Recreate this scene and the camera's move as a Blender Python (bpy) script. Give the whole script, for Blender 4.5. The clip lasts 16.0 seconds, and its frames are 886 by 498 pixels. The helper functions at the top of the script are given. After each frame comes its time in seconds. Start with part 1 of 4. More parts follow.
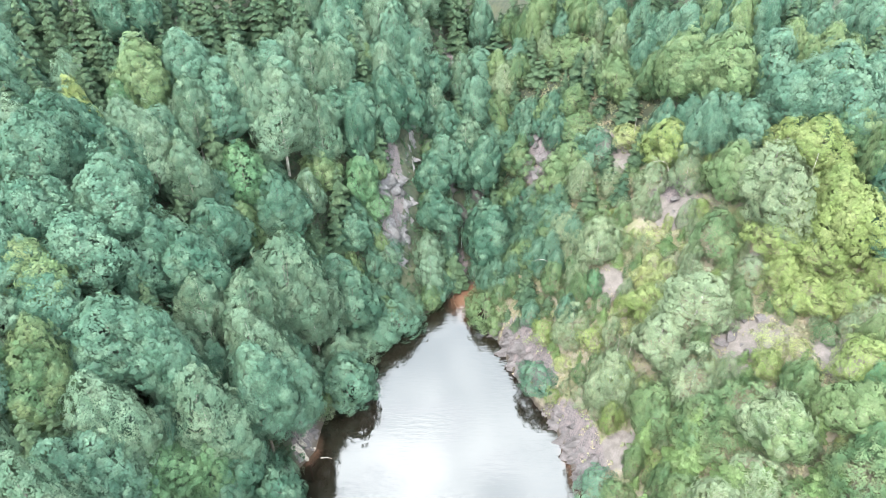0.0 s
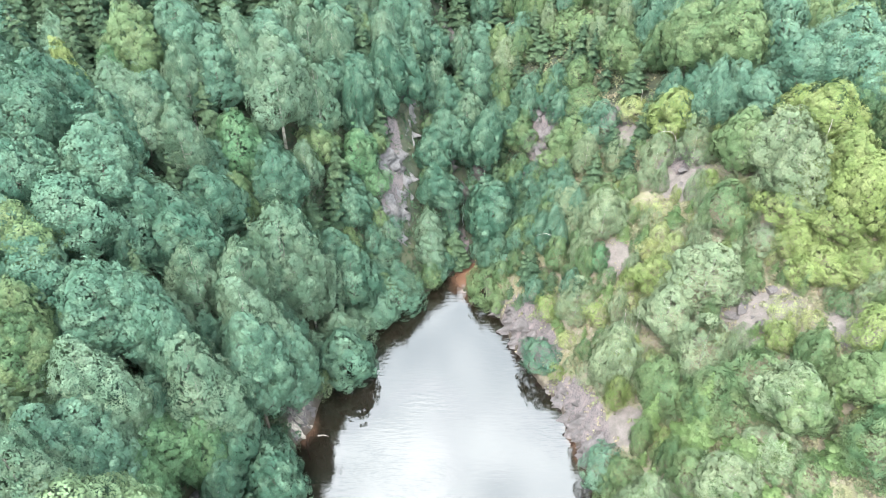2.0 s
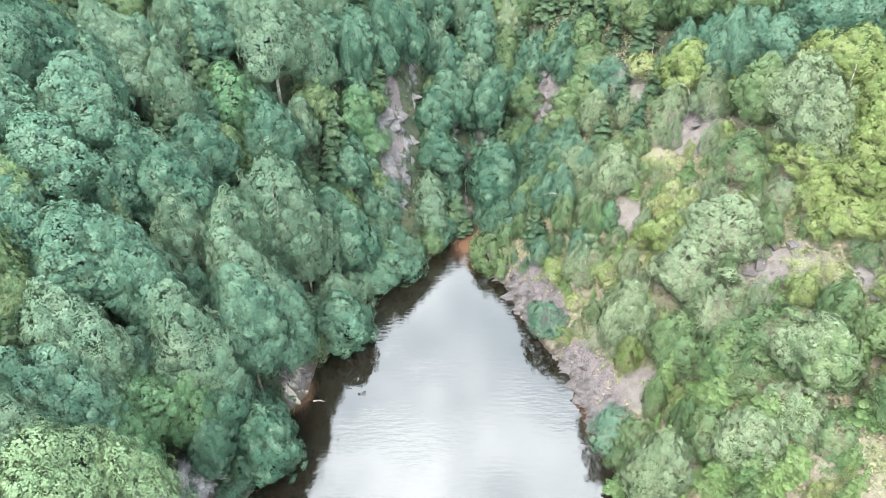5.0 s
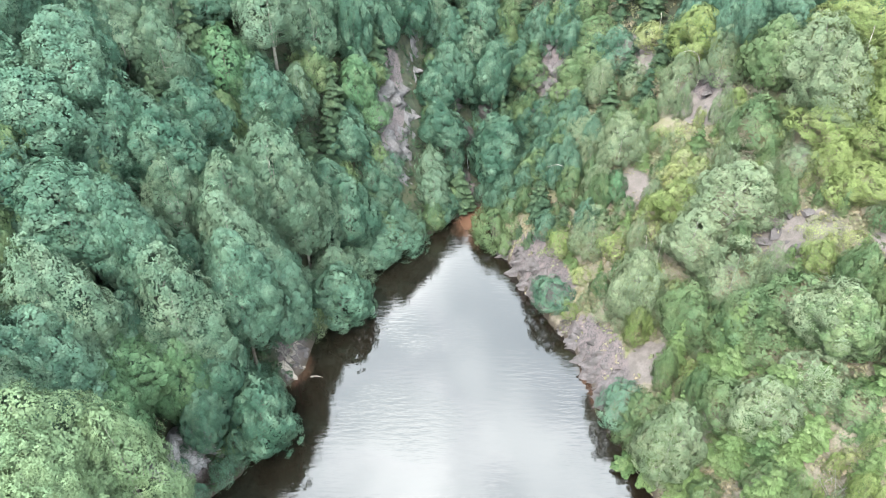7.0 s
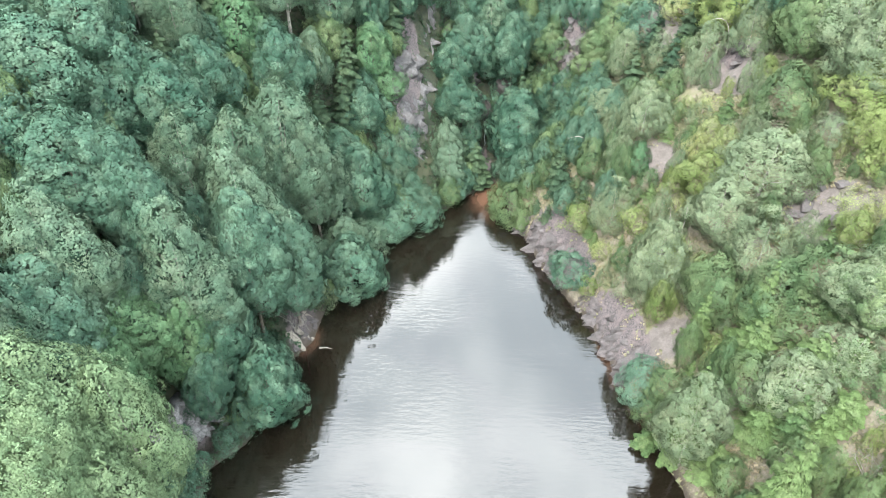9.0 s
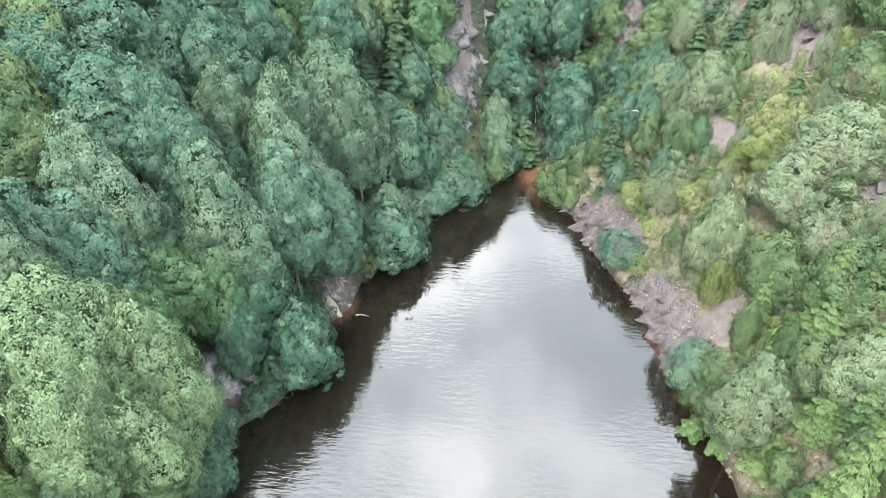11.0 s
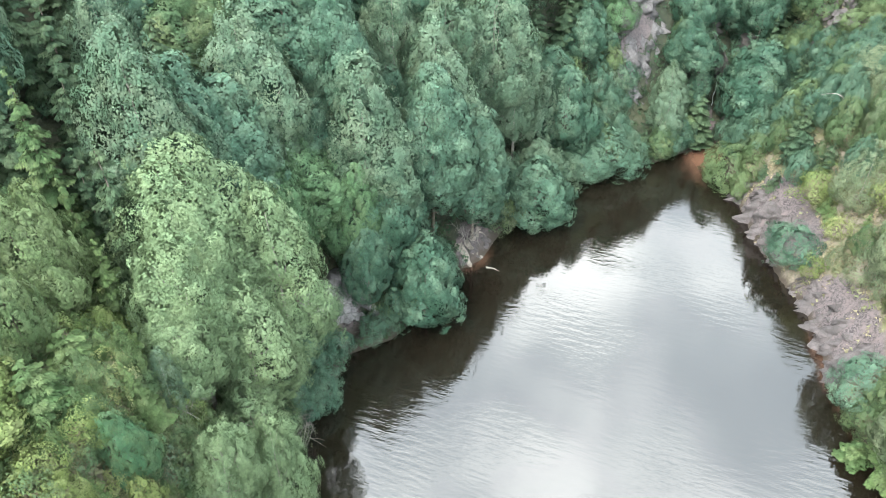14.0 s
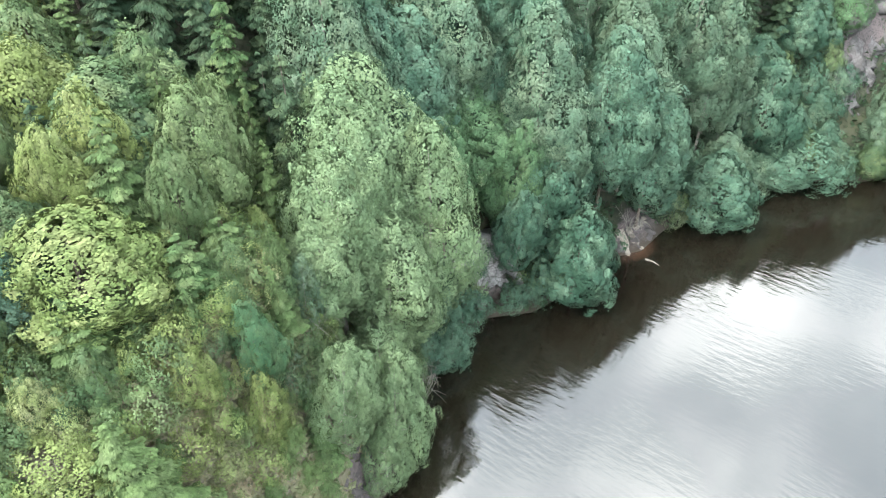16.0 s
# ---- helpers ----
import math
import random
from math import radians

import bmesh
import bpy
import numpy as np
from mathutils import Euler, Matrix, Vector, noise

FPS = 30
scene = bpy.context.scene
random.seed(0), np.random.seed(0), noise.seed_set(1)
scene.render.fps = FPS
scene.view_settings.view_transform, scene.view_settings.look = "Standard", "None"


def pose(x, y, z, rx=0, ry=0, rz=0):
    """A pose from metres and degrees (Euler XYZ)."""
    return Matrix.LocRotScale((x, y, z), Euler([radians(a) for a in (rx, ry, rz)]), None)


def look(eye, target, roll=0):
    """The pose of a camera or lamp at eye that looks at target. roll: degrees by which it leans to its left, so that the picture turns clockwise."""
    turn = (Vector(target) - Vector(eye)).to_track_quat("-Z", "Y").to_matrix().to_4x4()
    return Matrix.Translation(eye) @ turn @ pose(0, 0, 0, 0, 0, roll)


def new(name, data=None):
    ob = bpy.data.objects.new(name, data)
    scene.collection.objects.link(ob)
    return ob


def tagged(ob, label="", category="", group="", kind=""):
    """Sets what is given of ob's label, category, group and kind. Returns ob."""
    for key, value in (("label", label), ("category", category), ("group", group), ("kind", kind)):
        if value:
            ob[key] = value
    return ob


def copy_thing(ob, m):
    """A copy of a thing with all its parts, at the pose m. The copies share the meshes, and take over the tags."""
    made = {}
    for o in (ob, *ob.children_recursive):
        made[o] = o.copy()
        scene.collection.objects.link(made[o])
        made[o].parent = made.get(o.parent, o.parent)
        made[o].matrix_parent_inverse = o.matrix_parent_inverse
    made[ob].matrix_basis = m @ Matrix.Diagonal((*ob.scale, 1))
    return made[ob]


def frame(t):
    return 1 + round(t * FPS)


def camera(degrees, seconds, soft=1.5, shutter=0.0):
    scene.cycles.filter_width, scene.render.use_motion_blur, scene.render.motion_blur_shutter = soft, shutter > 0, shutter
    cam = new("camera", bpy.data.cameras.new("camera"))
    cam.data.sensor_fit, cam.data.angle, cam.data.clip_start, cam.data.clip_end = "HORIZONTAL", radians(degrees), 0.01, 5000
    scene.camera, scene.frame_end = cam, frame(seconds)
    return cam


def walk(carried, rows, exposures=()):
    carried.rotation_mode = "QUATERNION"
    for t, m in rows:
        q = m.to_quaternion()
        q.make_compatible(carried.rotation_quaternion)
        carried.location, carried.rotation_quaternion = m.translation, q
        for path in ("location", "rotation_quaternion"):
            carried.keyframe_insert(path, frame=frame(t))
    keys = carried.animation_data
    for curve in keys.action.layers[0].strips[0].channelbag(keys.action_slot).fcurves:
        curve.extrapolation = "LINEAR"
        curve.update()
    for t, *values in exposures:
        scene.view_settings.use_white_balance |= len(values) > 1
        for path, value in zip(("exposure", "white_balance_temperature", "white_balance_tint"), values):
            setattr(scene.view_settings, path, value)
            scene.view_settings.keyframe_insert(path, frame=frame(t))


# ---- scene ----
cam = camera(65.2, 16.0, soft=0.65)
METRES, EYE, TILT, LEAN, TURN = 40.0, 89.6, -39.0, 0.0, 0.0
ROWS = [
    (0.0, 0.0, 0.0, 0.0, 0.0, 0.0, -0.0),
    (0.5, 0.0014, 0.0199, -0.0247, 0.01, -0.04, -0.03),
    (1.0, 0.0, 0.0402, -0.0499, 0.01, -0.07, -0.01),
    (1.5, 0.0005, 0.0597, -0.0751, 0.03, -0.05, -0.02),
    (2.0, 0.0003, 0.0801, -0.1001, 0.07, -0.09, -0.01),
    (2.5, -0.001, 0.1025, -0.1243, 0.02, -0.07, -0.06),
    (3.0, -0.0016, 0.1232, -0.1482, 0.03, -0.13, -0.0),
    (3.5, -0.0015, 0.1441, -0.1726, 0.05, -0.16, 0.01),
    (4.0, -0.0007, 0.1637, -0.1983, 0.11, -0.18, 0.03),
    (6.5, -0.0052, 0.2636, -0.3251, 0.24, -0.13, -0.09),
    (7.0, -0.005, 0.2837, -0.3482, 0.27, -0.18, -0.05),
    (7.5, -0.0052, 0.3039, -0.3723, 0.38, -0.19, -0.21),
    (8.0, -0.0051, 0.3232, -0.3963, 0.69, -0.2, -0.39),
    (8.5, -0.0063, 0.3429, -0.4205, 0.89, -0.21, -0.61),
    (9.0, -0.0091, 0.3627, -0.4454, 1.39, -0.23, -1.04),
    (11.5, -0.0124, 0.4607, -0.5666, 6.35, -0.47, -4.92),
    (12.0, -0.0136, 0.4802, -0.5895, 8.07, -0.63, -6.35),
    (12.5, -0.0158, 0.4988, -0.6132, 9.87, -0.87, -7.73),
    (13.0, -0.0168, 0.5181, -0.636, 11.86, -1.2, -9.36),
    (13.5, -0.0185, 0.5366, -0.6596, 14.07, -1.59, -11.0),
    (14.0, -0.0187, 0.5559, -0.6829, 16.43, -2.09, -12.82),
    (14.5, -0.0202, 0.5747, -0.7051, 18.87, -2.71, -14.59),
    (15.0, -0.0216, 0.5933, -0.7298, 21.95, -3.48, -16.74),
    (15.5, -0.0241, 0.6114, -0.7536, 25.88, -4.65, -19.42),
    (16.0, -0.0262, 0.6296, -0.7755, 30.08, -6.16, -22.06),
]
walk(cam, [(t, pose(0, 0, EYE, TILT, LEAN, TURN) @ pose(METRES * x, METRES * y, METRES * z, 90 + pitch, roll, yaw)) for t, x, y, z, yaw, pitch, roll in ROWS],
     exposures=[(0.0, 2.76, 6330, 10), (8.0, 2.52, 6400, 10), (12.0, 2.42, 6460, 10), (16.0, 2.50, 6480, 10)])

# ---- light ----
SUN_UP, SUN_TURN = 55.0, 204.0        # degrees above the horizon, compass bearing (0 is ahead, clockwise)


def node(tree, kind, **values):
    n = tree.nodes.new(kind)
    for key, value in values.items():
        if key in n.inputs:
            n.inputs[key].default_value = value
        else:
            setattr(n, key, value)
    return n


def math_node(tree, operation, a, b=None, clamp=False):
    n = tree.nodes.new("ShaderNodeMath")
    n.operation, n.use_clamp = operation, clamp
    for i, v in enumerate((a, b)):
        if v is None:
            continue
        if isinstance(v, (int, float)):
            n.inputs[i].default_value = v
        else:
            tree.links.new(v, n.inputs[i])
    return n.outputs[0]


def mix_colour(tree, fac, a, b, blend="MIX"):
    n = tree.nodes.new("ShaderNodeMix")
    n.data_type, n.blend_type = "RGBA", blend
    for i, v in ((0, fac), (6, a), (7, b)):
        if isinstance(v, (int, float)):
            n.inputs[i].default_value = v
        elif isinstance(v, tuple):
            n.inputs[i].default_value = (*v, 1.0) if len(v) == 3 else v
        else:
            tree.links.new(v, n.inputs[i])
    return n.outputs[2]


def ramp(tree, fac, a, b):
    n = tree.nodes.new("ShaderNodeMapRange")
    n.interpolation_type = "SMOOTHSTEP"
    n.inputs[1].default_value, n.inputs[2].default_value = a, b
    tree.links.new(fac, n.inputs[0])
    return n.outputs[0]


def make_world():
    world = bpy.data.worlds.new("sky")
    scene.world = world
    world.use_nodes = True
    t = world.node_tree
    t.nodes.clear()
    out = t.nodes.new("ShaderNodeOutputWorld")
    back = t.nodes.new("ShaderNodeBackground")
    sky = t.nodes.new("ShaderNodeTexSky")
    sky.sky_type, sky.sun_disc = "NISHITA", False
    sky.sun_elevation, sky.sun_rotation = radians(SUN_UP), radians(SUN_TURN)
    sky.air_density, sky.dust_density, sky.ozone_density = 1.0, 2.0, 1.0
    # broken cloud, laid on a flat layer overhead
    co = t.nodes.new("ShaderNodeTexCoord")
    sep = t.nodes.new("ShaderNodeSeparateXYZ")
    t.links.new(co.outputs["Generated"], sep.inputs[0])
    up = math_node(t, "ADD", math_node(t, "MAXIMUM", sep.outputs[2], 0.0), 0.18)
    comb = t.nodes.new("ShaderNodeCombineXYZ")
    t.links.new(math_node(t, "SUBTRACT", math_node(t, "DIVIDE", sep.outputs[0], up), 0.14), comb.inputs[0])
    t.links.new(math_node(t, "DIVIDE", sep.outputs[1], up), comb.inputs[1])
    comb.inputs[2].default_value = CLOUD_SEED
    big = node(t, "ShaderNodeTexNoise", Scale=2.3, Detail=5.0, Roughness=0.5)
    t.links.new(comb.outputs[0], big.inputs["Vector"])
    cover = ramp(t, big.outputs["Fac"], 0.34, 0.62)
    lit = ramp(t, big.outputs["Fac"], 0.44, 0.66)
    cloud = mix_colour(t, lit, (7.9, 8.9, 9.3), (14.8, 15.4, 15.3))
    colour = mix_colour(t, math_node(t, "MULTIPLY_ADD", cover, 0.35), sky.outputs[0], cloud)
    back.inputs["Strength"].default_value = SKY
    t.links.new(colour, back.inputs["Color"])
    t.links.new(back.outputs[0], out.inputs["Surface"])
    for n in t.nodes:
        if n.type == "MATH" and n.operation == "MULTIPLY_ADD":
            n.inputs[2].default_value = 0.65
    # one wide, soft sun behind thin cloud
    sun = new("sun", bpy.data.lights.new("sun", "SUN"))
    sun.data.energy, sun.data.angle, sun.data.color = SUN, radians(22), (1.0, 0.95, 0.86)
    a, e = radians(SUN_TURN), radians(SUN_UP)
    way = Vector((math.sin(a) * math.cos(e), math.cos(a) * math.cos(e), math.sin(e)))
    sun.matrix_world = look(way * 200, (0, 0, 0))


SKY, SUN, CLOUD_SEED = 0.125, 1.8, 3.0
make_world()


# ---- materials ----
def material(name):
    m = bpy.data.materials.new(name)
    m.use_nodes = True
    t = m.node_tree
    return m, t, t.nodes["Principled BSDF"], t.nodes["Material Output"]


def leaf_material(name, dark, light, tint, rough=0.62):
    """Foliage: each tree a tone of its own between dark and light, each leaf a little apart from the next."""
    m, t, b, out = material(name)
    info = t.nodes.new("ShaderNodeObjectInfo")
    geo = t.nodes.new("ShaderNodeNewGeometry")
    co = t.nodes.new("ShaderNodeTexCoord")
    tree_tone = mix_colour(t, info.outputs["Random"], dark, light)
    patch = node(t, "ShaderNodeTexNoise", Scale=0.5, Detail=3.0)
    t.links.new(co.outputs["Object"], patch.inputs["Vector"])
    tone = mix_colour(t, ramp(t, patch.outputs["Fac"], 0.40, 0.68), tree_tone, tint)
    leaf = math_node(t, "MULTIPLY_ADD", geo.outputs["Random Per Island"], LEAF_SPREAD)
    leaf.node.inputs[2].default_value = LEAF_BASE
    hsv = t.nodes.new("ShaderNodeHueSaturation")
    spray = node(t, "ShaderNodeTexNoise", Scale=2.4, Detail=3.0, Roughness=0.6)      # young shoots and older leaves, twig by twig
    t.links.new(co.outputs["Object"], spray.inputs["Vector"])
    twig = math_node(t, "MULTIPLY_ADD", ramp(t, spray.outputs["Fac"], 0.36, 0.64), 0.52)
    twig.node.inputs[2].default_value = 0.74
    t.links.new(math_node(t, "MULTIPLY", leaf, twig), hsv.inputs["Value"])
    t.links.new(tone, hsv.inputs["Color"])
    t.links.new(hsv.outputs[0], b.inputs["Base Color"])
    b.inputs["Roughness"].default_value = rough
    b.inputs["Specular IOR Level"].default_value = 0.16
    glow = t.nodes.new("ShaderNodeBsdfTranslucent")
    t.links.new(mix_colour(t, 1.0, hsv.outputs[0], (1.0, 1.06, 0.80), "MULTIPLY"), glow.inputs["Color"])
    mix = t.nodes.new("ShaderNodeMixShader")
    mix.inputs[0].default_value = 0.18
    t.links.new(b.outputs[0], mix.inputs[1])
    t.links.new(glow.outputs[0], mix.inputs[2])
    t.links.new(mix.outputs[0], out.inputs["Surface"])
    return m


LEAF_BASE, LEAF_SPREAD = 1.05, 0.22
LEAF = {
    "alder": leaf_material("alder_leaves", (0.023, 0.058, 0.038), (0.049, 0.095, 0.065), (0.068, 0.113, 0.076)),
    "birch": leaf_material("birch_leaves", (0.045, 0.083, 0.053), (0.074, 0.116, 0.078), (0.086, 0.122, 0.080)),
    "ash": leaf_material("ash_leaves", (0.036, 0.068, 0.032), (0.074, 0.108, 0.048), (0.080, 0.108, 0.052)),
    "linden": leaf_material("linden_leaves", (0.036, 0.084, 0.042), (0.056, 0.106, 0.053), (0.066, 0.110, 0.056)),
    "willow": leaf_material("willow_leaves", (0.064, 0.092, 0.052), (0.094, 0.124, 0.074), (0.106, 0.129, 0.077)),
    "maple": leaf_material("maple_leaves", (0.072, 0.104, 0.034), (0.106, 0.134, 0.046), (0.108, 0.130, 0.052)),
    "spruce": leaf_material("spruce_needles", (0.018, 0.040, 0.023), (0.040, 0.066, 0.035), (0.046, 0.070, 0.037), 0.7),
    "aspen": leaf_material("aspen_leaves", (0.080, 0.124, 0.066), (0.098, 0.142, 0.077), (0.100, 0.142, 0.075)),
    "fir": leaf_material("fir_needles", (0.036, 0.068, 0.027), (0.066, 0.102, 0.037), (0.073, 0.102, 0.044), 0.7),
    "hazel": leaf_material("hazel_leaves", (0.110, 0.140, 0.056), (0.146, 0.164, 0.066), (0.138, 0.150, 0.080)),
    "scrub": leaf_material("undergrowth_leaves", (0.100, 0.112, 0.062), (0.100, 0.112, 0.062), (0.165, 0.138, 0.098), 0.75),
    # low plants whose greens are darkened to deepen the shade under the trees
    "fern": leaf_material("shade_darkened_undergrowth_leaves", (0.019, 0.044, 0.023), (0.019, 0.044, 0.023), (0.033, 0.051, 0.026), 0.75),
}


def bark_material(name, a, b_, scale):
    m, t, b, out = material(name)
    co = t.nodes.new("ShaderNodeTexCoord")
    grain = node(t, "ShaderNodeTexNoise", Scale=scale, Detail=6.0, Roughness=0.7)
    t.links.new(co.outputs["Object"], grain.inputs["Vector"])
    t.links.new(mix_colour(t, ramp(t, grain.outputs["Fac"], 0.38, 0.62), a, b_), b.inputs["Base Color"])
    bump = node(t, "ShaderNodeBump", Strength=0.5, Distance=0.03)
    t.links.new(grain.outputs["Fac"], bump.inputs["Height"])
    t.links.new(bump.outputs[0], b.inputs["Normal"])
    b.inputs["Roughness"].default_value = 0.9
    return m


BARK = bark_material("brown_bark", (0.05, 0.04, 0.03), (0.13, 0.11, 0.09), 3.0)
WHITE_BARK = bark_material("birch_bark", (0.09, 0.08, 0.07), (0.30, 0.285, 0.255), 1.3)
DEAD_WOOD = bark_material("bleached_wood", (0.12, 0.11, 0.10), (0.22, 0.21, 0.19), 2.5)


def rock_material(name, dark, light):
    """Broken stone with darker joints and lichen."""
    m, t, b, out = material(name)
    co = t.nodes.new("ShaderNodeNewGeometry")
    big = node(t, "ShaderNodeTexNoise", Scale=0.35, Detail=5.0, Roughness=0.6)
    fine = node(t, "ShaderNodeTexNoise", Scale=3.8, Detail=9.0, Roughness=0.78)
    crack = node(t, "ShaderNodeTexVoronoi", Scale=1.3, feature="DISTANCE_TO_EDGE")
    for n in (big, fine, crack):
        t.links.new(co.outputs["Position"], n.inputs["Vector"])
    tone = mix_colour(t, ramp(t, big.outputs["Fac"], 0.35, 0.65), dark, light)
    tone = mix_colour(t, ramp(t, fine.outputs["Fac"], 0.40, 0.66), mix_colour(t, 0.55, tone, (0.055, 0.052, 0.05)), tone)
    tone = mix_colour(t, ramp(t, crack.outputs["Distance"], 0.0, 0.09), mix_colour(t, 0.5, tone, (0.035, 0.032, 0.03)), tone)
    t.links.new(tone, b.inputs["Base Color"])
    bump = node(t, "ShaderNodeBump", Strength=0.9, Distance=0.25)
    t.links.new(fine.outputs["Fac"], bump.inputs["Height"])
    t.links.new(bump.outputs[0], b.inputs["Normal"])
    b.inputs["Roughness"].default_value = 0.92
    return m


ROCK = rock_material("pinkish_rock", (0.056, 0.049, 0.052), (0.128, 0.110, 0.114))
PALE_ROCK = rock_material("pale_rock", (0.155, 0.150, 0.155), (0.34, 0.33, 0.335))
CREAM_ROCK = rock_material("cream_rock", (0.19, 0.17, 0.145), (0.36, 0.32, 0.275))
GREY_ROCK = rock_material("grey_rock", (0.052, 0.050, 0.053), (0.150, 0.142, 0.148))
# the gloom of the cleft is put into this stone's colour
CLEFT_ROCK = rock_material("cleft_shade_rock", (0.020, 0.019, 0.018), (0.060, 0.055, 0.052))


def ground_material():
    """Forest floor with shade in its colour, dry grass, bare sand and stone, by the ground's own cover."""
    m, t, b, out = material("forest_ground")
    co = t.nodes.new("ShaderNodeNewGeometry")
    bare = t.nodes.new("ShaderNodeAttribute")
    bare.attribute_name = "bare"
    stone = t.nodes.new("ShaderNodeAttribute")
    stone.attribute_name = "stone"
    big = node(t, "ShaderNodeTexNoise", Scale=0.22, Detail=4.0)
    mid = node(t, "ShaderNodeTexNoise", Scale=1.1, Detail=6.0, Roughness=0.65)
    fine = node(t, "ShaderNodeTexNoise", Scale=4.5, Detail=8.0, Roughness=0.75)
    for n in (big, mid, fine):
        t.links.new(co.outputs["Position"], n.inputs["Vector"])
    # near-black greens: the shade between the crowns is put into the floor
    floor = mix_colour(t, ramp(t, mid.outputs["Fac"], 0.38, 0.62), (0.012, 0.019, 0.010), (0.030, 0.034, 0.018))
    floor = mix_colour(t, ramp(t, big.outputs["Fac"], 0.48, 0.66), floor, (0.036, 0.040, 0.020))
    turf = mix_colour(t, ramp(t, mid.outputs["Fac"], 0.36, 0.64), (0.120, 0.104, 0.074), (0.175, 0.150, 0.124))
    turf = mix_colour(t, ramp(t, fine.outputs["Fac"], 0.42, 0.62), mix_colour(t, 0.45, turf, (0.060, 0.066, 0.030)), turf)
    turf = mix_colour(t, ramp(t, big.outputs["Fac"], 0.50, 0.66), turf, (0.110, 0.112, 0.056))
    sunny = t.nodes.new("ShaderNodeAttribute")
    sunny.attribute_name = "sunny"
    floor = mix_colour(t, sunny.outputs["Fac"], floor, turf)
    sand = mix_colour(t, ramp(t, mid.outputs["Fac"], 0.36, 0.64), (0.088, 0.077, 0.073), (0.134, 0.117, 0.112))
    sand = mix_colour(t, ramp(t, fine.outputs["Fac"], 0.42, 0.60), mix_colour(t, 0.35, sand, (0.060, 0.050, 0.040)), sand)
    rocky = mix_colour(t, ramp(t, fine.outputs["Fac"], 0.40, 0.62), (0.030, 0.026, 0.028), (0.112, 0.094, 0.097))
    rocky = mix_colour(t, ramp(t, mid.outputs["Fac"], 0.46, 0.66), rocky, (0.108, 0.088, 0.088))
    edge = math_node(t, "ADD", bare.outputs["Fac"], math_node(t, "MULTIPLY", math_node(t, "SUBTRACT", mid.outputs["Fac"], 0.5), 0.9))
    edge2 = math_node(t, "ADD", stone.outputs["Fac"], math_node(t, "MULTIPLY", math_node(t, "SUBTRACT", mid.outputs["Fac"], 0.5), 0.9))
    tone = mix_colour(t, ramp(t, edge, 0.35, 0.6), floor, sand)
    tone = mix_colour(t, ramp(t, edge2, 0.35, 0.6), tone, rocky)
    # dark wet bank at the waterline, with the shade of the overhang painted in
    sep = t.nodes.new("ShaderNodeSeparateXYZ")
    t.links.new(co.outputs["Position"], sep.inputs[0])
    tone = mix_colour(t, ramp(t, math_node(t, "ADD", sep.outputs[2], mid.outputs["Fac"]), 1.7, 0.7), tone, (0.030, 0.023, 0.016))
    t.links.new(tone, b.inputs["Base Color"])
    bump = node(t, "ShaderNodeBump", Strength=0.8, Distance=0.25)
    t.links.new(fine.outputs["Fac"], bump.inputs["Height"])
    t.links.new(bump.outputs[0], b.inputs["Normal"])
    b.inputs["Roughness"].default_value = 0.95
    return m


def water_material():
    """Dark peaty water with a light ripple and a rusty plume where the stream comes in."""
    m, t, b, out = material("pond_water")
    t.nodes.remove(b)
    co = t.nodes.new("ShaderNodeNewGeometry")
    deep = t.nodes.new("ShaderNodeBsdfDiffuse")
    gloss = t.nodes.new("ShaderNodeBsdfGlossy")
    gloss.inputs["Roughness"].default_value = 0.02
    rust = t.nodes.new("ShaderNodeAttribute")
    rust.attribute_name = "rust"
    stir = node(t, "ShaderNodeTexNoise", Scale=0.5, Detail=4.0)
    t.links.new(co.outputs["Position"], stir.inputs["Vector"])
    amount = math_node(t, "ADD", rust.outputs["Fac"], math_node(t, "MULTIPLY", math_node(t, "SUBTRACT", stir.outputs["Fac"], 0.5), 0.4))
    t.links.new(mix_colour(t, ramp(t, amount, 0.15, 0.95), (0.0065, 0.005, 0.0035), (0.100, 0.055, 0.036)), deep.inputs["Color"])
    stretch = t.nodes.new("ShaderNodeMapping")
    stretch.inputs["Scale"].default_value = (0.42, 1.6, 1.0)
    stretch.inputs["Rotation"].default_value = (0, 0, radians(8))
    t.links.new(co.outputs["Position"], stretch.inputs["Vector"])
    wave = node(t, "ShaderNodeTexNoise", Scale=1.2, Detail=3.0, Roughness=0.55)
    calm = node(t, "ShaderNodeTexNoise", Scale=0.07, Detail=2.0)
    t.links.new(stretch.outputs[0], wave.inputs["Vector"])
    t.links.new(co.outputs["Position"], calm.inputs["Vector"])
    bump = node(t, "ShaderNodeBump", Distance=0.1)
    t.links.new(math_node(t, "MULTIPLY", math_node(t, "ADD", ramp(t, calm.outputs["Fac"], 0.42, 0.66), 0.22), RIPPLE), bump.inputs["Strength"])
    t.links.new(wave.outputs["Fac"], bump.inputs["Height"])
    t.links.new(bump.outputs[0], gloss.inputs["Normal"])
    fres = node(t, "ShaderNodeFresnel", IOR=1.33)
    t.links.new(bump.outputs[0], fres.inputs["Normal"])
    fac = math_node(t, "MULTIPLY_ADD", fres.outputs[0], 1.0, True)
    fac.node.inputs[2].default_value = SHEEN
    mix = t.nodes.new("ShaderNodeMixShader")
    t.links.new(fac, mix.inputs[0])
    t.links.new(deep.outputs[0], mix.inputs[1])
    t.links.new(gloss.outputs[0], mix.inputs[2])
    t.links.new(mix.outputs[0], out.inputs["Surface"])
    return m


RIPPLE, SHEEN = 0.32, 0.092
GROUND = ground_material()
WATER = water_material()

